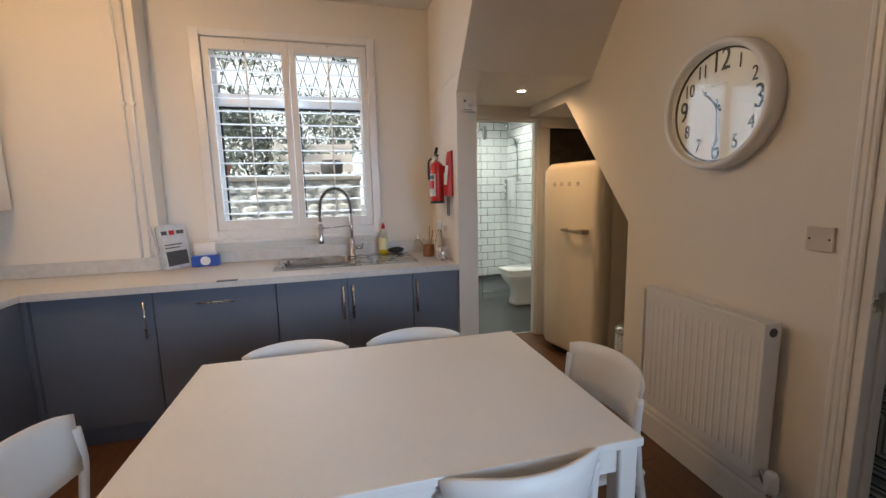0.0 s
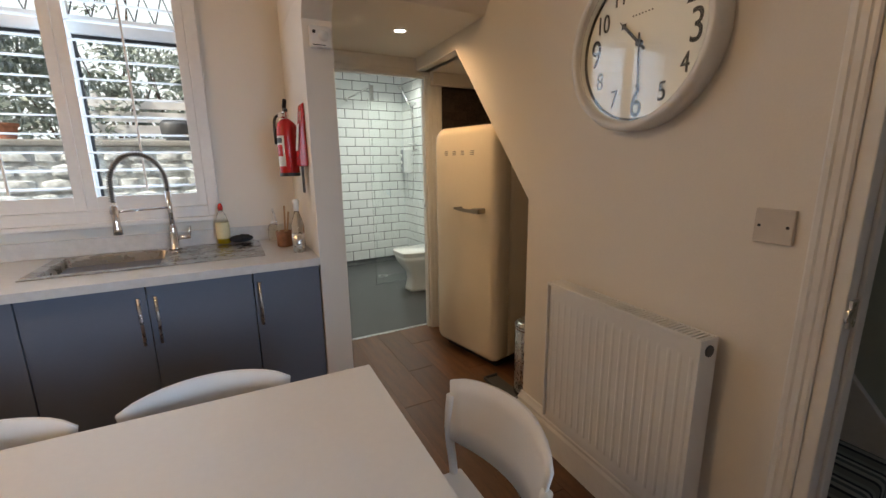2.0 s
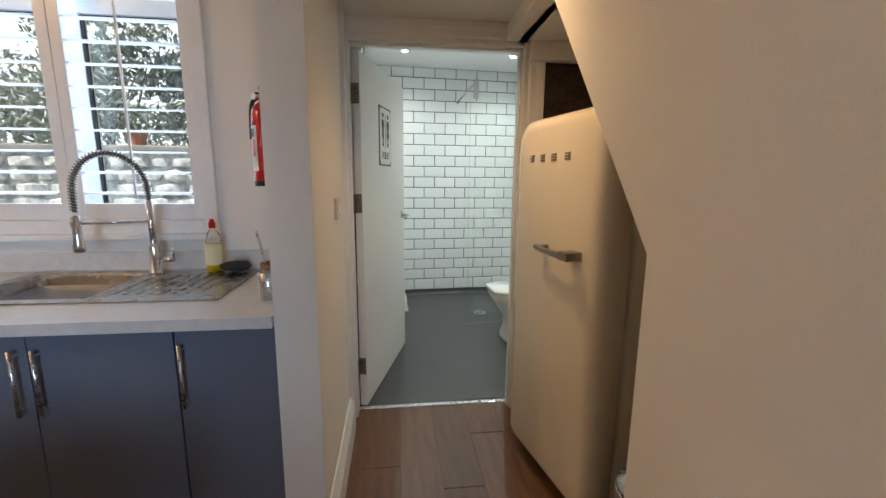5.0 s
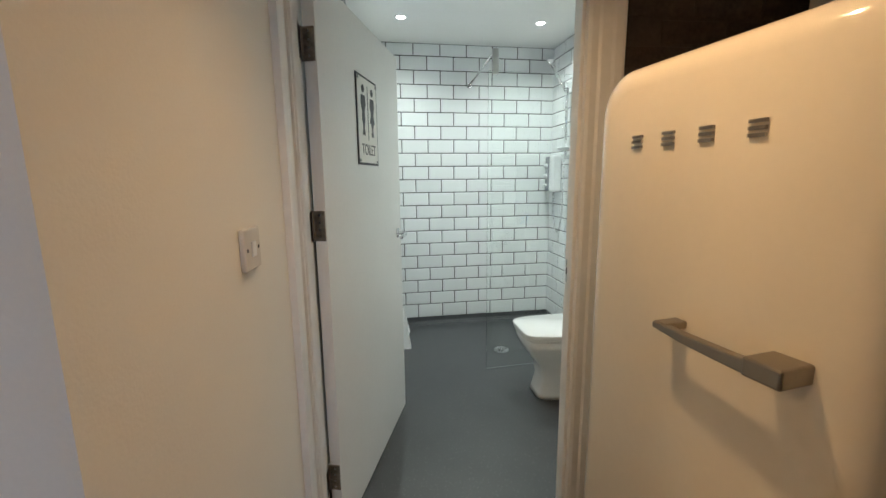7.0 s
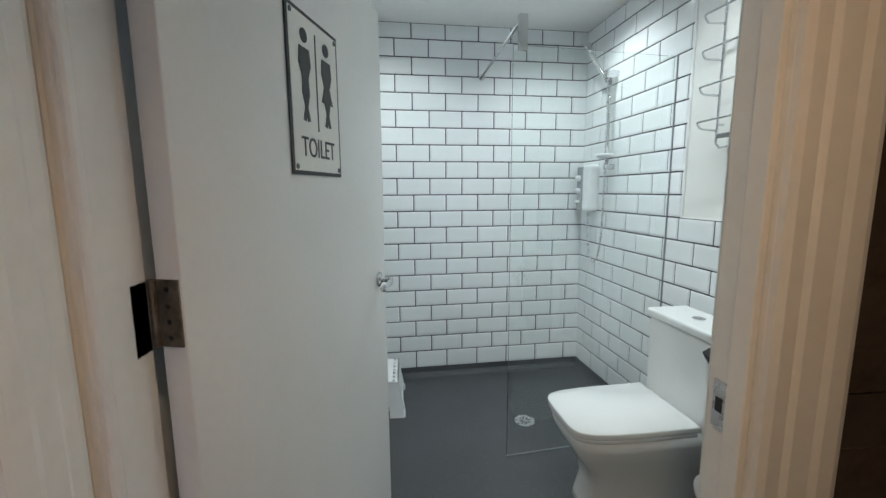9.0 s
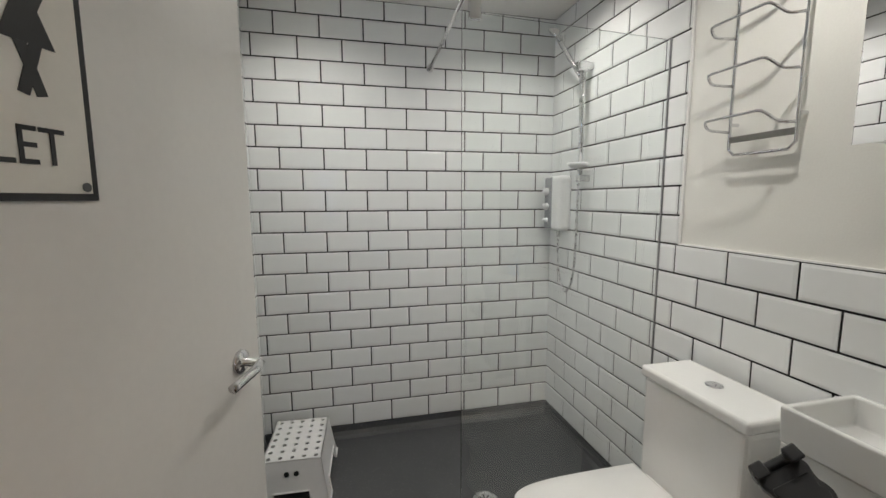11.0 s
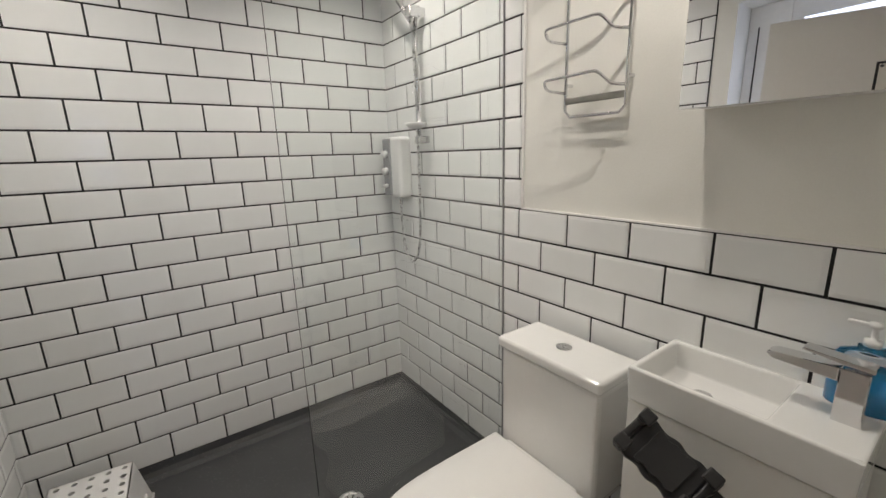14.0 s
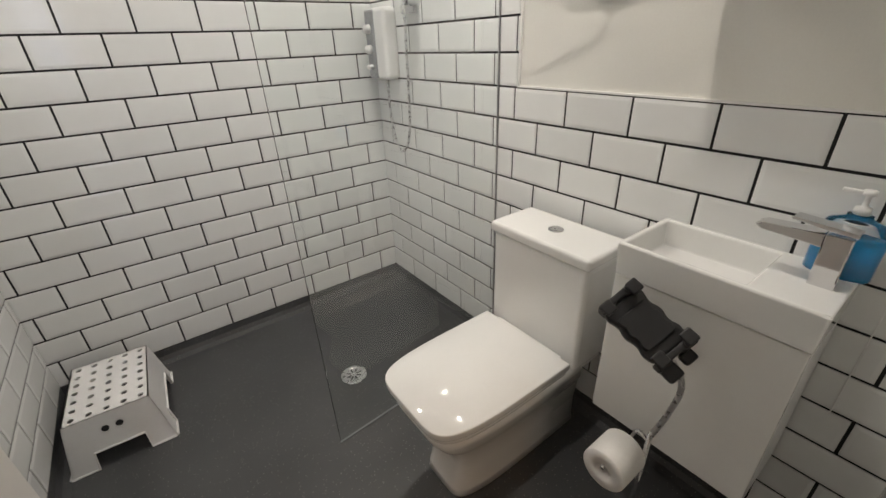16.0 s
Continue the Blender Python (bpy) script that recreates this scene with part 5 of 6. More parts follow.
def garden_wall():
    t = thing("garden_wall", 0, 5.7, -0.14, 0, "whitewashed rubble stone yard wall", "wall")
    part("core", box(-4.2, 0.95, 0.02, 0.40, 0, 1.66), STONE, t)
    part("coping", box(-4.25, 0.97, -0.03, 0.44, 1.66, 1.72, bevel=0.015), SOIL, t, "dark stone coping")
    rnd = random.Random(4)
    z = 0.0
    while z < 1.62:
        h = rnd.uniform(0.07, 0.14)
        x = -2.6 + rnd.uniform(0, 0.2)
        while x < 0.80:
            w = min(rnd.uniform(0.12, 0.30), 0.97 - x)
            bm = bmesh.new()
            bmesh.ops.create_icosphere(bm, subdivisions=1, radius=1)
            for v in bm.verts:
                c = v.co
                v.co = Vector([math.copysign(abs(q) ** 0.55, q) for q in c])
                v.co += Vector((rnd.uniform(-0.09, 0.09), rnd.uniform(-0.1, 0.1), rnd.uniform(-0.09, 0.09)))
            bmesh.ops.transform(bm, verts=bm.verts[:], matrix=Matrix.Translation((x + w / 2, 0.02, z + h / 2)) @ Matrix.Diagonal((w / 2, rnd.uniform(0.03, 0.06), h / 2, 1)))
            part("stone", bm, STONE, t)
            x += w + 0.012
        z += h + 0.01


garden_wall()


def shrub(x, y, z, rx, rz, seed, label, count=420):
    """A bush: short stems and a crown of many small bent leaves."""
    t = thing("shrub", x, y, z, 0, label, "shrub", "shrubs above the yard wall")
    rnd = random.Random(seed)
    bm = bmesh.new()
    for i in range(5):
        add_cyl(bm, (rnd.uniform(-0.1, 0.1), rnd.uniform(-0.1, 0.1), 0), (rnd.uniform(-rx, rx) * 0.6, rnd.uniform(-0.3, 0.3), rz * rnd.uniform(0.8, 1.5)), 0.022, 0.006, 6)
    part("stem", bm, mat("bark", (0.10, 0.07, 0.05), 0.9, vary=0.2), t)
    verts, faces = [], []
    clumps = [(rnd.uniform(-rx, rx), rnd.uniform(-0.4, 0.4), rz * rnd.uniform(0.35, 1.75), rnd.uniform(0.16, 0.36)) for _ in range(16)]
    for _ in range(int(count * 2.4)):
        cx, cy, cz, cr = rnd.choice(clumps)
        d = Vector((rnd.gauss(0, 1), rnd.gauss(0, 1), rnd.gauss(0, 1))).normalized() * cr * rnd.uniform(0.5, 1.1)
        p = Vector((cx, cy, cz)) + d
        u = Vector((rnd.gauss(0, 1), rnd.gauss(0, 1), rnd.gauss(0, 1))).normalized()
        w = u.orthogonal().normalized()
        a, b = rnd.uniform(0.035, 0.07), rnd.uniform(0.012, 0.024)
        k = len(verts)
        verts += [p - u * a, p + w * b + u.cross(w) * 0.008, p + u * a, p - w * b + u.cross(w) * 0.008]
        faces.append((k, k + 1, k + 2, k + 3))
    me = bpy.data.meshes.new("crown")
    me.from_pydata(verts, [], faces)
    me.materials.append(LEAF)
    c = new("crown", me)
    c.parent = t
    c["kind"] = "stuff"


shrub(-1.3, 6.35, 1.3, 0.75, 0.85, 11, "dense dark green ivy shrub above the yard wall", 700)
shrub(-0.35, 6.5, 1.3, 0.55, 0.75, 12, "tall green shrub above the yard wall", 600)
shrub(0.55, 6.7, 1.3, 0.55, 0.72, 13, "thin grey green shrub above the yard wall", 420)
shrub(-2.6, 6.4, 1.3, 0.8, 0.9, 14, "dense dark green ivy shrub above the yard wall", 600)
shrub(-0.1, 7.6, 1.3, 1.0, 1.35, 15, "tall pale green tree-like shrub on the bank", 800)
shrub(-2.0, 7.8, 1.3, 1.0, 1.30, 16, "tall pale green tree-like shrub on the bank", 800)
struct("bank", box(-6, 0.97, 6.11, 9.0, -0.14, 1.32), SOIL, "earth bank behind the yard wall", "ground")
pot = thing("flower_pot", -0.62, 5.88, 1.58, 0, "small terracotta flower pot on the wall", "pot")
part("pot", lathe([(0.05, 0), (0.075, 0.11), (0.085, 0.112), (0.085, 0.14), (0.072, 0.14), (0.068, 0.11)], 18), mat("terracotta", (0.42, 0.16, 0.09), 0.8, vary=0.15), pot)
planter = thing("planter", 0.62, 5.88, 1.58, 0, "dark round planter on the yard wall", "pot")
part("pot", lathe([(0.09, 0), (0.13, 0.05), (0.14, 0.16), (0.11, 0.20), (0.10, 0.17)], 20), DARKGREY, planter, smooth=True)
bench = thing("fence_panel", 0.45, 6.18, 1.32, 0, "white painted slatted fence panel behind the wall", "fence")
for i in range(4):
    part("board", box(-0.55, 0.45, -0.01, 0.01, 0.20 + i * 0.13, 0.30 + i * 0.13, bevel=0.003), WHITE, bench)
for x in (-0.5, 0.4):
    part("post", box(x - 0.025, x + 0.025, 0.011, 0.06, 0.0, 0.75, bevel=0.003), WHITE, bench)

struct("backdrop", box(-9, 4, 13.0, 13.05, 1.0, 9.0), glow("pale_overcast_sky", (0.70, 0.87, 1.0), 0.50), "pale bright sky beyond the yard", "sky")

# window added unseen behind the start of the walk, framing the daylight fill
sw = thing("added_window", 0, 0, 0, 0, "added white window frame, unseen, in the kitchen back wall", "window", "", "structure")
for a in ((1.18, 1.23, KY0 - 0.08, KY0 - 0.02, 0.85, 2.20), (2.13, 2.18, KY0 - 0.08, KY0 - 0.02, 0.85, 2.20), (1.23, 2.13, KY0 - 0.08, KY0 - 0.02, 2.15, 2.20), (1.23, 2.13, KY0 - 0.08, KY0 - 0.02, 0.85, 0.90), (1.65, 1.71, KY0 - 0.08, KY0 - 0.02, 0.90, 2.15)):
    part("window_frame", box(*a, bevel=0.003), WHITE, sw)

# ---- kitchen fittings and small things ----
def pipes():
    t = thing("heating_pipes", 0, 0, 0, 0, "pair of white painted pipes down the wall", "pipe")
    for x in (-0.600, -0.548):
        part("pipe", cyl((x, 3.428, 0.905), (x, 3.428, KZ), 0.0075, n=12), WHITE, t, smooth=True)
        for z in (1.94,):
            part("clip", box(x - 0.014, x + 0.014, 3.420, 3.440, z - 0.008, z + 0.008, bevel=0.002), WHITE, t)


pipes()
uc = thing("wall_cabinet", 0, 0, 0, 0, "cream wall cupboard on the side wall", "cabinet")
part("carcass", box(-1.55, -1.222, 1.6, 3.38, 1.315, 2.35), PLASTIC, uc)
for i in range(3):
    part("door", box(-1.220, -1.200, 1.602 + i * 0.593, 2.190 + i * 0.593, 1.315, 2.35, bevel=0.002), PLASTIC, uc)

ex = thing("fire_extinguisher", 1.300, 3.185, 1.285, 0, "red fire extinguisher on the stub wall", "extinguisher")
part("cylinder", lathe([(0.040, 0.0), (0.046, 0.004), (0.048, 0.012), (0.048, 0.235), (0.042, 0.262), (0.022, 0.280), (0.014, 0.284)], 28), RED, ex, smooth=True)
part("foot_ring", lathe([(0.0485, 0.0), (0.050, 0.002), (0.050, 0.016), (0.0485, 0.018)], 28), BLACK, ex)
part("valve", cyl((0, 0, 0.282), (0, 0, 0.318), 0.013), CHROME, ex)
part("gauge", cyl((-0.012, -0.012, 0.298), (-0.028, -0.028, 0.298), 0.013), CHROME, ex)
part("lever", prism([(-0.035, 0.315), (0.02, 0.318), (0.030, 0.345), (-0.015, 0.378), (-0.022, 0.366), (0.012, 0.338), (-0.035, 0.327)], "x", -0.009, 0.009, 0.002), BLACK, ex)
part("nozzle", tube(smooth_path([(0.01, 0.0, 0.300), (-0.03, 0.03, 0.302), (-0.052, 0.02, 0.27), (-0.054, 0.01, 0.16)], 4), 0.007, 8), BLACK, ex, smooth=True)
lab = lathe([(0.0483, 0.05), (0.0488, 0.05), (0.0488, 0.20), (0.0483, 0.20)], 28)
bmesh.ops.delete(lab, geom=[f for f in lab.faces if f.calc_center_median().x > -0.022 or abs(f.normal.z) > 0.9], context="FACES")
lb = part("paper_label", lab, mat("label_white", (0.72, 0.72, 0.70), 0.5, vary=0.02), ex, "white instruction label with red panels")
for i, (z0, z1) in enumerate(((0.165, 0.19), (0.10, 0.155))):
    bm = lathe([(0.0489, z0), (0.0492, z0), (0.0492, z1), (0.0489, z1)], 28)
    bmesh.ops.delete(bm, geom=[f for f in bm.faces if f.calc_center_median().x > -0.030 or abs(f.normal.z) > 0.9], context="FACES")
    part("label_panel", bm, RED if i else DARKGREY, lb)
part("wall_bracket", box(0.03, 0.082, -0.012, 0.012, 0.21, 0.255), RED, ex)

fb = thing("fire_blanket", 1.357, 3.062, 1.335, 0, "red fire blanket case with black pull tabs", "fire blanket")
part("case", prism([(-0.030, 0.0), (0.007, 0.0), (0.007, 0.295), (-0.004, 0.290), (-0.032, 0.03)], "y", -0.055, 0.055, 0.004), RED, fb)
part("paper_label", prism([(-0.0335, 0.075), (-0.0330, 0.075), (-0.0190, 0.20), (-0.0195, 0.20)], "y", -0.035, 0.035), mat("label_white_2", (0.72, 0.72, 0.70), 0.5, vary=0.02), fb)
for y in (-0.018, 0.018):
    part("pull_tab", box(-0.016, -0.012, y - 0.009, y + 0.009, -0.13, 0.0), BLACK, fb, "black webbing tab")

th = thing("thermostat", 1.437, 2.91, 1.89, 0, "white wall thermostat with a round dial", "thermostat")
part("case", box(-0.046, 0.046, -0.030, 0.0, -0.044, 0.044, bevel=0.005), PLASTIC, th)
part("dial", cyl((0.012, -0.030, 0.004), (0.012, -0.040, 0.004), 0.022), PLASTIC, th, smooth=True)
part("lever", box(-0.034, -0.022, -0.034, -0.029, 0.012, 0.024), BLACK, th)
part("print", box(-0.036, 0.020, -0.0306, -0.029, -0.036, -0.032), DARKGREY, th)


def bottle(name, x, y, prof, material, label, cap=None, cap_mat=None, fill=None, fill_mat=None, sticker=None):
    t = thing(name, x, y, 0.9005 if x > 1.14 or y > 3.56 else 0.9095, 25, label, "bottle")
    part("bottle", lathe(prof, 22), material, t, smooth=True)
    if fill:
        part("liquid", lathe(fill, 22), fill_mat, t, smooth=True)
    if cap:
        part("cap", lathe(cap, 16), cap_mat, t, smooth=True)
    if sticker:
        z0, z1, r = sticker
        bm = lathe([(r, z0), (r + 0.0006, z0), (r + 0.0006, z1), (r, z1)], 22)
        part("sticker", bm, mat("bottle_sticker", (0.78, 0.70, 0.42), 0.4, vary=0.05), t, "yellow and white printed sticker")
    return t


CLEARP = glass("clear_plastic", (0.96, 0.97, 0.96), 0.08, 1.3)
YELLOW = mat("yellow_liquid", (0.75, 0.60, 0.02), 0.15, vary=0.02)
bottle("washing_up_bottle", 0.955, 3.515, [(0.030, 0), (0.034, 0.006), (0.034, 0.075), (0.027, 0.10), (0.031, 0.135), (0.022, 0.165), (0.011, 0.18), (0.011, 0.19)], CLEARP, "clear bottle of yellow washing-up liquid with a red cap",
       [(0.013, 0.188), (0.013, 0.212), (0.008, 0.218), (0.008, 0.226), (0.001, 0.227)], RED, [(0.029, 0.003), (0.0325, 0.008), (0.0325, 0.074), (0.026, 0.095), (0.001, 0.095)], YELLOW, (0.03, 0.12, 0.0345))
bottle("soap_dispenser", 1.22, 3.52, [(0.028, 0), (0.031, 0.005), (0.031, 0.075), (0.020, 0.095), (0.011, 0.10)], CLEARP, "small clear soap bottle on the worktop", [(0.012, 0.10), (0.012, 0.115), (0.004, 0.118), (0.004, 0.135), (0.001, 0.136)], PLASTIC)
bottle("spray_bottle", 1.315, 3.20, [(0.030, 0), (0.033, 0.005), (0.033, 0.13), (0.016, 0.18), (0.012, 0.20)], CLEARP, "tall clear spray bottle on the worktop", [(0.014, 0.20), (0.016, 0.235), (0.020, 0.255), (0.008, 0.265), (0.001, 0.266)], PLASTIC)
gl = thing("steel_beaker", 1.300, 3.095, 0.9005, 0, "small steel beaker on the worktop edge", "beaker")
part("beaker", lathe([(0.027, 0), (0.030, 0.004), (0.032, 0.095), (0.030, 0.096), (0.027, 0.01)], 22), STEEL, gl, smooth=True)
up = thing("utensil_pot", 1.255, 3.30, 0.9005, 0, "brown wooden utensil pot with brushes", "pot")
part("pot", lathe([(0.036, 0), (0.040, 0.004), (0.043, 0.085), (0.039, 0.085), (0.034, 0.01)], 22), mat("brown_wood", (0.30, 0.12, 0.05), 0.5, vary=0.2, scale=14), up, smooth=True)
for i, (dx, dy, h) in enumerate(((-0.05, 0.0, 0.21), (0.015, 0.02, 0.22), (0.03, -0.015, 0.19))):
    part("brush", cyl((dx * 0.2, dy * 0.2, 0.012), (dx, dy, h), 0.005, n=10), mat("pale_wood", (0.45, 0.28, 0.15), 0.6, vary=0.15) if i else STEEL, up)
sp = thing("scourer", 1.045, 3.50, 0.9095, 15, "dark grey scouring sponge on the drainer", "sponge")
bm = bmesh.new()
bmesh.ops.create_icosphere(bm, subdivisions=3, radius=1)
for v in bm.verts:
    v.co = Vector((v.co.x * 0.062, v.co.y * 0.040, 0.022 + v.co.z * 0.022)) * (1 + 0.12 * noise.noise(v.co * 3))
    v.co.z = max(0.0, v.co.z)
part("sponge", bm, mat("scourer_fibre", (0.03, 0.033, 0.038), 0.95, vary=0.3, bump=0.8, bscale=90), sp)

br = thing("brochure_rack", -0.425, 3.480, 0.9005, -30, "upright printed magazines leaning against the wall", "magazines")
PAPER = mat("printed_paper", (0.70, 0.71, 0.73), 0.35, vary=0.10, scale=18)
for i in range(5):
    m = pose(-0.055 + 0.013 * i, 0.012 * (i % 2), 0.002, 0, -13 + 1.5 * i, 0)
    part("magazine", box(-0.003, 0.003, -0.098, 0.098, 0.0, 0.285 - 0.010 * (i % 2), m), DARKGREY if i % 2 else PAPER, br)
m = pose(0.022, 0, 0.002, 0, -8, 0)
b = part("front_magazine", box(-0.002, 0.002, -0.100, 0.100, 0.0, 0.290, m), PAPER, br, "pale printed front magazine")
for y0, y1, z0, z1, m_ in ((-0.085, -0.045, 0.225, 0.250, DARKGREY), (-0.030, 0.010, 0.222, 0.252, RED), (0.025, 0.080, 0.225, 0.250, DARKGREY), (-0.080, 0.075, 0.02, 0.115, DARKGREY), (-0.080, 0.030, 0.135, 0.142, DARKGREY), (-0.080, 0.050, 0.155, 0.162, DARKGREY)):
    part("print_block", box(0.0021, 0.0026, y0, y1, z0, z1, m), m_, b)
BLUEP = mat("blue_wrap", (0.03, 0.09, 0.42), 0.3, vary=0.1)
pk = thing("wipes_pack", -0.255, 3.50, 0.9005, 8, "blue and white wrapped pack of kitchen rolls", "pack")
part("wrap", box(-0.085, 0.085, -0.05, 0.05, 0.0, 0.075, bevel=0.012, seg=3), BLUEP, pk)
part("upper_roll", lathe([(0.018, 0.0), (0.044, 0.0), (0.046, 0.006), (0.046, 0.12), (0.044, 0.126), (0.018, 0.126)], 24, Matrix.Translation((-0.063, 0, 0.112)) @ pose(0, 0, 0, 0, 90, 0)), mat("white_tissue", (0.78, 0.78, 0.78), 0.9, vary=0.04), pk, "white paper roll", True)
part("white_panel", cyl((0.0, -0.0505, 0.040), (0.0, -0.0525, 0.040), 0.030), PLASTIC, pk)

# understairs: pedal bin, tray, stick
bn = thing("pedal_bin", 2.475, 2.63, 0.0, 0, "slim brushed steel pedal bin beside the fridge", "bin")
part("body", lathe([(0.100, 0.022), (0.102, 0.03), (0.102, 0.41), (0.100, 0.412)], 36), STEEL, bn, smooth=True)
part("base", lathe([(0.104, 0.0), (0.104, 0.022), (0.1, 0.024)], 36), BLACK, bn)
part("rim", lathe([(0.1025, 0.405), (0.106, 0.408), (0.106, 0.42), (0.1025, 0.423)], 36), CHROME, bn, smooth=True)
part("lid", lathe([(0.104, 0.423), (0.102, 0.436), (0.07, 0.455), (0.001, 0.462)], 36), STEEL, bn, smooth=True)
part("pedal", tube([(-0.095, -0.02, 0.025), (-0.165, -0.05, 0.030)], 0.006, 8), CHROME, bn)
tr = thing("drip_tray", 2.385, 2.70, 0.0, 0, "dark grey plastic tray on the floor", "tray")
part("plate", box(-0.075, 0.02, -0.155, 0.175, 0.0005, 0.006, bevel=0.002), DARKGREY, tr)
part("rim", box(-0.085, -0.075, -0.16, 0.18, 0.0005, 0.022, bevel=0.003), DARKGREY, tr)
part("rim", box(-0.075, 0.02, 0.175, 0.185, 0.0005, 0.022, bevel=0.003), DARKGREY, tr)
st = thing("vacuum_tube", 2.62, 2.40, 0.0, 0, "dark grey vacuum tube leaning in the recess", "vacuum cleaner")
part("tube", tube([(-0.05, 0.30, 0.001), (0.10, 0.10, 0.62), (0.12, 0.04, 0.80)], 0.017, 12), DARKGREY, st, smooth=True)
part("handle", tube(smooth_path([(0.12, 0.04, 0.79), (0.13, 0.02, 0.86), (0.10, 0.05, 0.90)], 4), 0.020, 12), BLACK, st, smooth=True)

# hall stairs with striped carpet
def striped():
    m = mat("striped_carpet", (0.30, 0.30, 0.27), 0.95, vary=0.1, bump=0.5, bscale=300)
    n, l = m.node_tree.nodes, m.node_tree.links
    b = n["Principled BSDF"]
    sep, mul, fr_, rp = n.new("ShaderNodeSeparateXYZ"), n.new("ShaderNodeMath"), n.new("ShaderNodeMath"), n.new("ShaderNodeValToRGB")
    co = n.new("ShaderNodeTexCoord")
    l.new(co.outputs["Object"], sep.inputs[0])
    mul.operation, fr_.operation = "MULTIPLY", "FRACT"
    mul.inputs[1].default_value = 6.5
    l.new(sep.outputs[0], mul.inputs[0])
    l.new(mul.outputs[0], fr_.inputs[0])
    l.new(fr_.outputs[0], rp.inputs[0])
    cr = rp.color_ramp
    cr.interpolation = "CONSTANT"
    cr.elements[0].color = (0.25, 0.25, 0.22, 1)
    cr.elements[1].position, cr.elements[1].color = 0.25, (0.04, 0.04, 0.045, 1)
    for p, c in ((0.36, (0.50, 0.50, 0.46, 1)), (0.52, (0.16, 0.17, 0.16, 1)), (0.66, (0.55, 0.55, 0.52, 1)), (0.76, (0.05, 0.05, 0.055, 1)), (0.86, (0.36, 0.37, 0.33, 1))):
        e = cr.elements.new(p)
        e.color = c
    l.new(rp.outputs[0], b.inputs["Base Color"])
    return m


CARPET = striped()
stairs = thing("staircase", 0, 0, 0, 0, "staircase with grey striped carpet rising from the hall", "stairs", "", "structure")
for i in range(4):
    y, z = 1.30 + 0.215 * i, 0.185 * (i + 1)
    part("step", box(2.315, 3.19, y, y + (0.40 if i < 3 else 0.215), max(0.0, z - 0.30), z, bevel=0.022, seg=3), CARPET, stairs)
part("stringer", prism([(1.20, 0.0), (1.22, 0.18), (1.28, 0.215), (1.52, 0.51), (1.90, 0.97), (1.90, 0.60), (1.50, 0.2), (1.45, 0.0)], "x", 3.165, 3.199, 0.004), WHITE, stairs, "white moulded stair stringer")
struct("baseboard", box(3.178, 3.20, KY0, 1.20, 0, 0.16, bevel=0.004), WHITE, "white hall skirting board", "skirting")
# latch plate on the shower room jamb
lp = thing("strike_plate", DX1, 3.866, 1.005, 0, "steel strike plate on the shower room door jamb", "latch")
part("plate", box(-0.0025, 0.0, -0.013, 0.015, -0.040, 0.040), STEEL, lp)
part("slot", box(-0.0035, -0.0022, -0.006, 0.008, -0.012, 0.012), BLACK, lp)
# grab rail of the shower tray side and pull cord
hr = thing("towel_radiator", 2.80, 3.942, 0.0, 0, "chrome ladder towel radiator on the door wall", "radiator")
for x in (-0.22, 0.22):
    part("upright", tube([(x, 0.045, 0.18), (x, 0.045, 0.98)], 0.014, 12), CHROME, hr, smooth=True)
    for z in (0.25, 0.90):
        part("fixing", cyl((x, 0.0, z), (x, 0.045, z), 0.010, n=12), CHROME, hr)
for i in range(11):
    part("bar", tube([(-0.22, 0.050, 0.22 + i * 0.072), (0.22, 0.050, 0.22 + i * 0.072)], 0.009, 10), CHROME, hr, smooth=True)
pc = bthing("pull_cord", -0.03, -2.16, 0.0, 0, "white pull cord hanging beside the basin", "cord")
part("cord", tube([(0, 0, 0.55), (0, 0, BZ)], 0.0018, 6), PLASTIC, pc)


# ---- pieces of walls and floors ----
def tile_mesh(w, h, d=0.0080, b=0.011):
    """A glazed tile lying in x, z and facing -y, its rim rounded off."""
    bm = bmesh.new()
    lo = [bm.verts.new((x, 0.0, z)) for x, z in ((0, 0), (w, 0), (w, h), (0, h))]
    mid = [bm.verts.new((x, -d * 0.78, z)) for x, z in ((0.0006, 0.0006), (w - 0.0006, 0.0006), (w - 0.0006, h - 0.0006), (0.0006, h - 0.0006))]
    c = min(b, w / 3, h / 3)
    top = [bm.verts.new((x, -d, z)) for x, z in ((c, c), (w - c, c), (w - c, h - c), (c, h - c))]
    for A, B in ((lo, mid), (mid, top)):
        for i in range(4):
            bm.faces.new((A[i], A[(i + 1) % 4], B[(i + 1) % 4], B[i]))
    bm.faces.new(top)
    bmesh.ops.recalc_face_normals(bm, faces=bm.faces[:])
    me = bpy.data.meshes.new("tile")
    bm.to_mesh(me)
    bm.free()
    me.materials.append(TILE)
    return me


TILES = {}


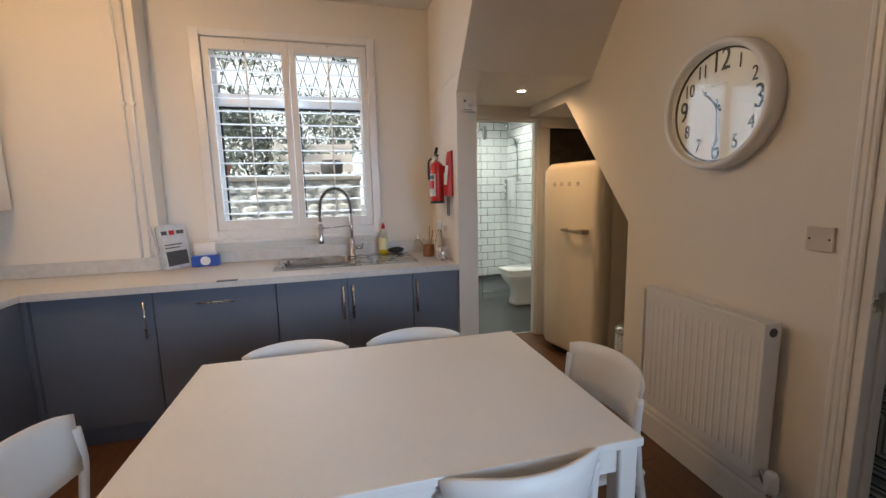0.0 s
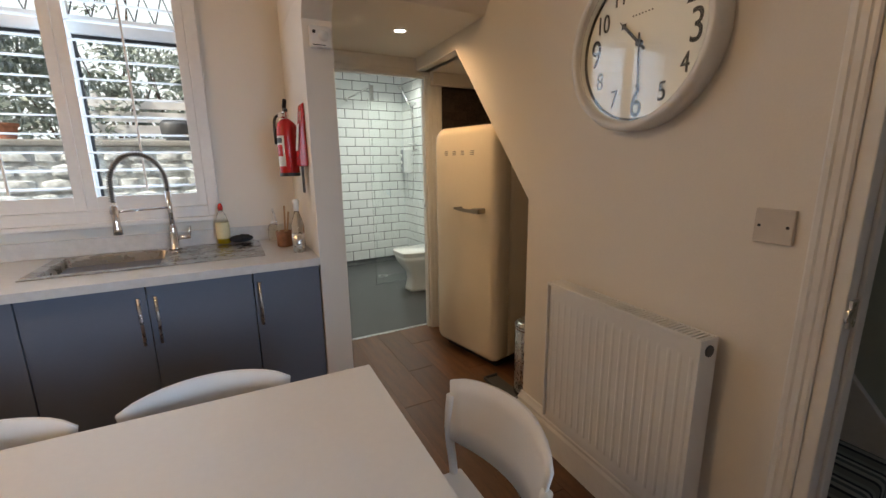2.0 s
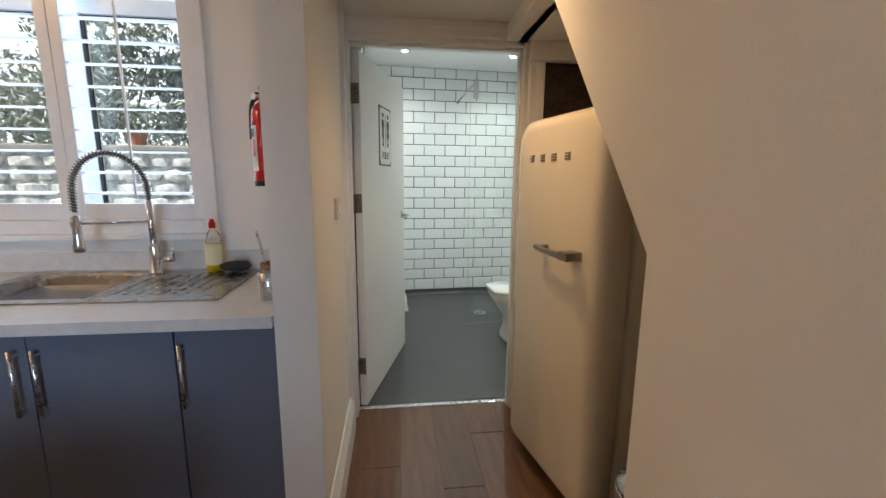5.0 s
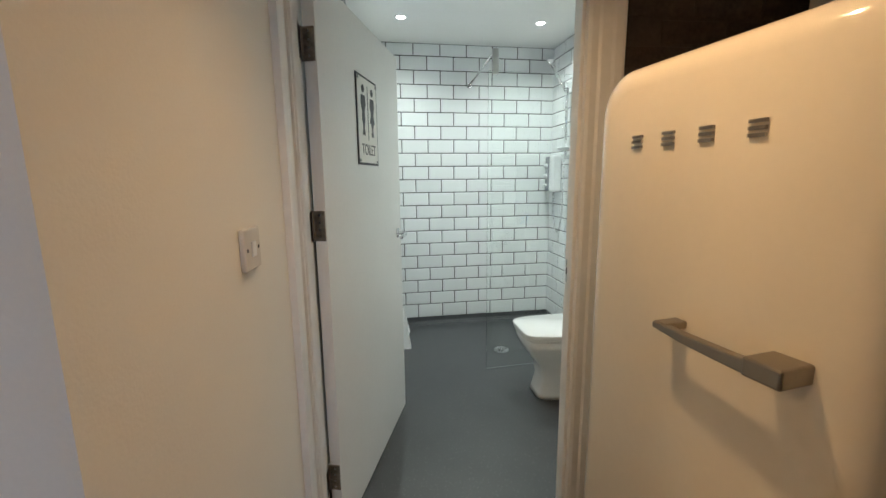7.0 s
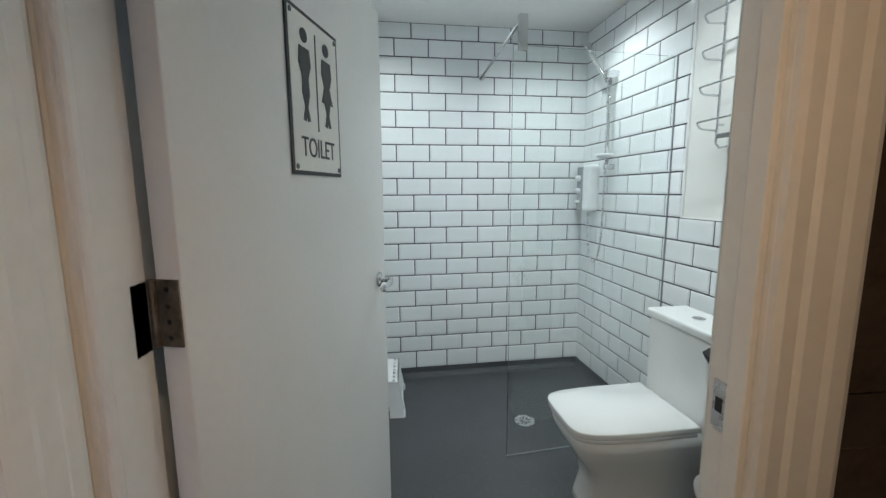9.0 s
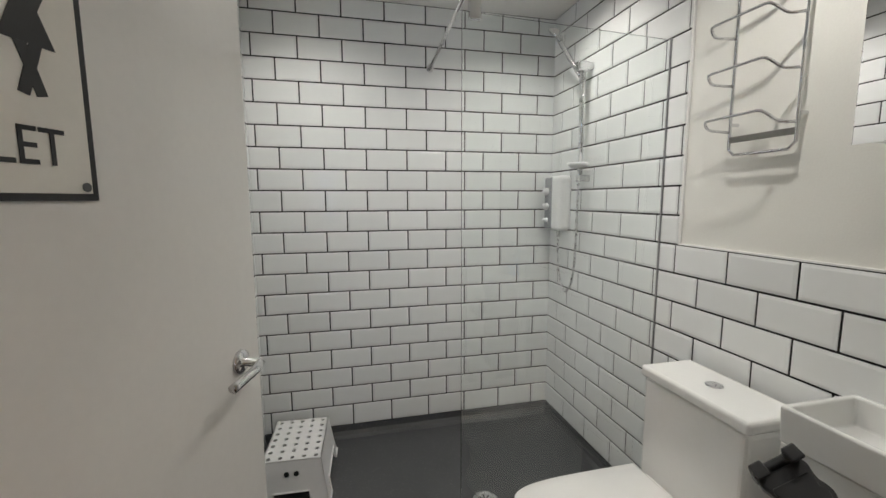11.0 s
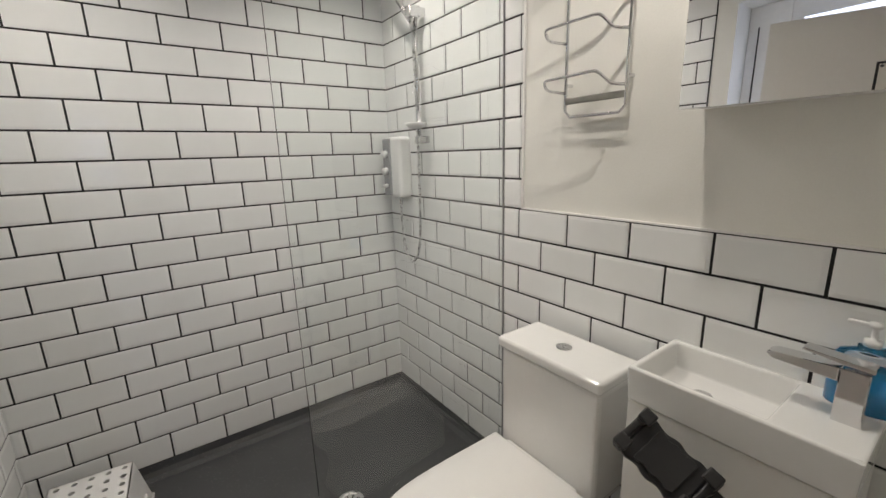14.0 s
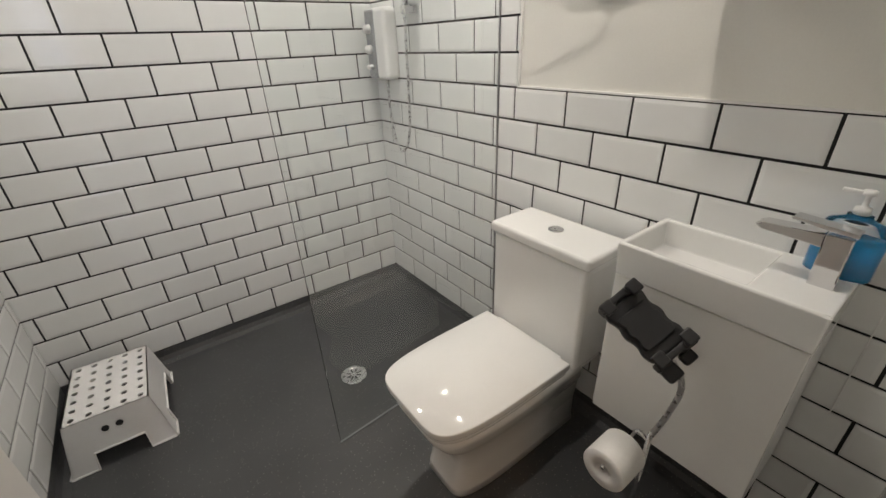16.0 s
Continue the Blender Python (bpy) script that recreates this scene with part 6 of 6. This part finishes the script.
def tile_wall(parent, m, length, shift, high):
    """Rows of tiles on a wall that starts at the matrix m: x along it, -y out of it. shift(r): the row's offset in tiles. high: the stretch tiled to the ceiling; the rest stops at the tenth joint."""
    g = 0.0066
    r = 0
    while True:
        z0 = 0.068 if r == 0 else Z1 + (r - 1) * Q
        if z0 > BZ - 0.02:
            break
        s = shift(r)
        x = (s - 1) * P if s else 0.0
        while x < length - 0.005:
            a, b = (max(x, 0.0), min(x + P, length)) if r < 10 else (max(x, high[0]), min(x + P, high[1]))
            z1 = min(Z1 + r * Q, BZ)
            if b - a > 0.012 and z1 - z0 > 0.012:
                w, h = round(b - a - g, 4), round(z1 - z0 - g, 4)
                if (w, h) not in TILES:
                    TILES[(w, h)] = tile_mesh(w, h)
                ob = new("tile", TILES[(w, h)])
                ob.parent = parent
                wob = random.uniform(-0.0025, 0.0025)
                ob.matrix_basis = m @ Matrix.Translation((a + g / 2, random.uniform(-0.0006, 0.0), z0 + g / 2)) @ pose(0, 0, 0, math.degrees(wob), 0, math.degrees(wob * 0.6))
            x += P
        r += 1


# end wall runs leftwards from the corner, so its rows are laid from the left with the matching offset
off = (BW / P) % 1
tile_wall(wall_back, Matrix.Translation((-BW, 0, 0)), BW, lambda r: (off if r % 2 else (off + 0.5) % 1), (0.0, BW))
tile_wall(wall_right, pose(0, 0, 0, 0, 0, -90), BL - 0.05, lambda r: (0.5 if r % 2 else 0.0), (0.0, 1.057))
tile_wall(wall_left, pose(-BW, -1.972, 0, 0, 0, 90), 1.972, lambda r: (0.3 if r % 2 else 0.8), (0.922, 1.972))

# floor planks run from the table towards the shower room
floor_ob = bpy.data.objects["floor"]
PLANKS = {}
for i in range(20):
    x0 = -0.98 + i * 0.182
    y = -1.3 + (i * 0.37) % 0.9 - 0.9
    while y < 3.86:
        a, b = max(y, -1.3), min(y + 1.22, 3.862)
        if b - a > 0.03:
            key = round(b - a, 3)
            if key not in PLANKS:
                bm = box(0, 0.1814, 0, b - a - 0.0008, -0.011, 0.0)
                bmesh.ops.bevel(bm, geom=[e for e in bm.edges if all(v.co.z > -0.005 for v in e.verts)], offset=0.0006, segments=1, affect="EDGES")
                me = bpy.data.meshes.new("plank")
                bm.to_mesh(me)
                bm.free()
                me.materials.append(WOOD)
                PLANKS[key] = me
            ob = new("plank", PLANKS[key])
            ob.parent = floor_ob
            ob.matrix_basis = Matrix.Translation((x0, a, random.uniform(-0.0006, 0)))
        y += 1.222

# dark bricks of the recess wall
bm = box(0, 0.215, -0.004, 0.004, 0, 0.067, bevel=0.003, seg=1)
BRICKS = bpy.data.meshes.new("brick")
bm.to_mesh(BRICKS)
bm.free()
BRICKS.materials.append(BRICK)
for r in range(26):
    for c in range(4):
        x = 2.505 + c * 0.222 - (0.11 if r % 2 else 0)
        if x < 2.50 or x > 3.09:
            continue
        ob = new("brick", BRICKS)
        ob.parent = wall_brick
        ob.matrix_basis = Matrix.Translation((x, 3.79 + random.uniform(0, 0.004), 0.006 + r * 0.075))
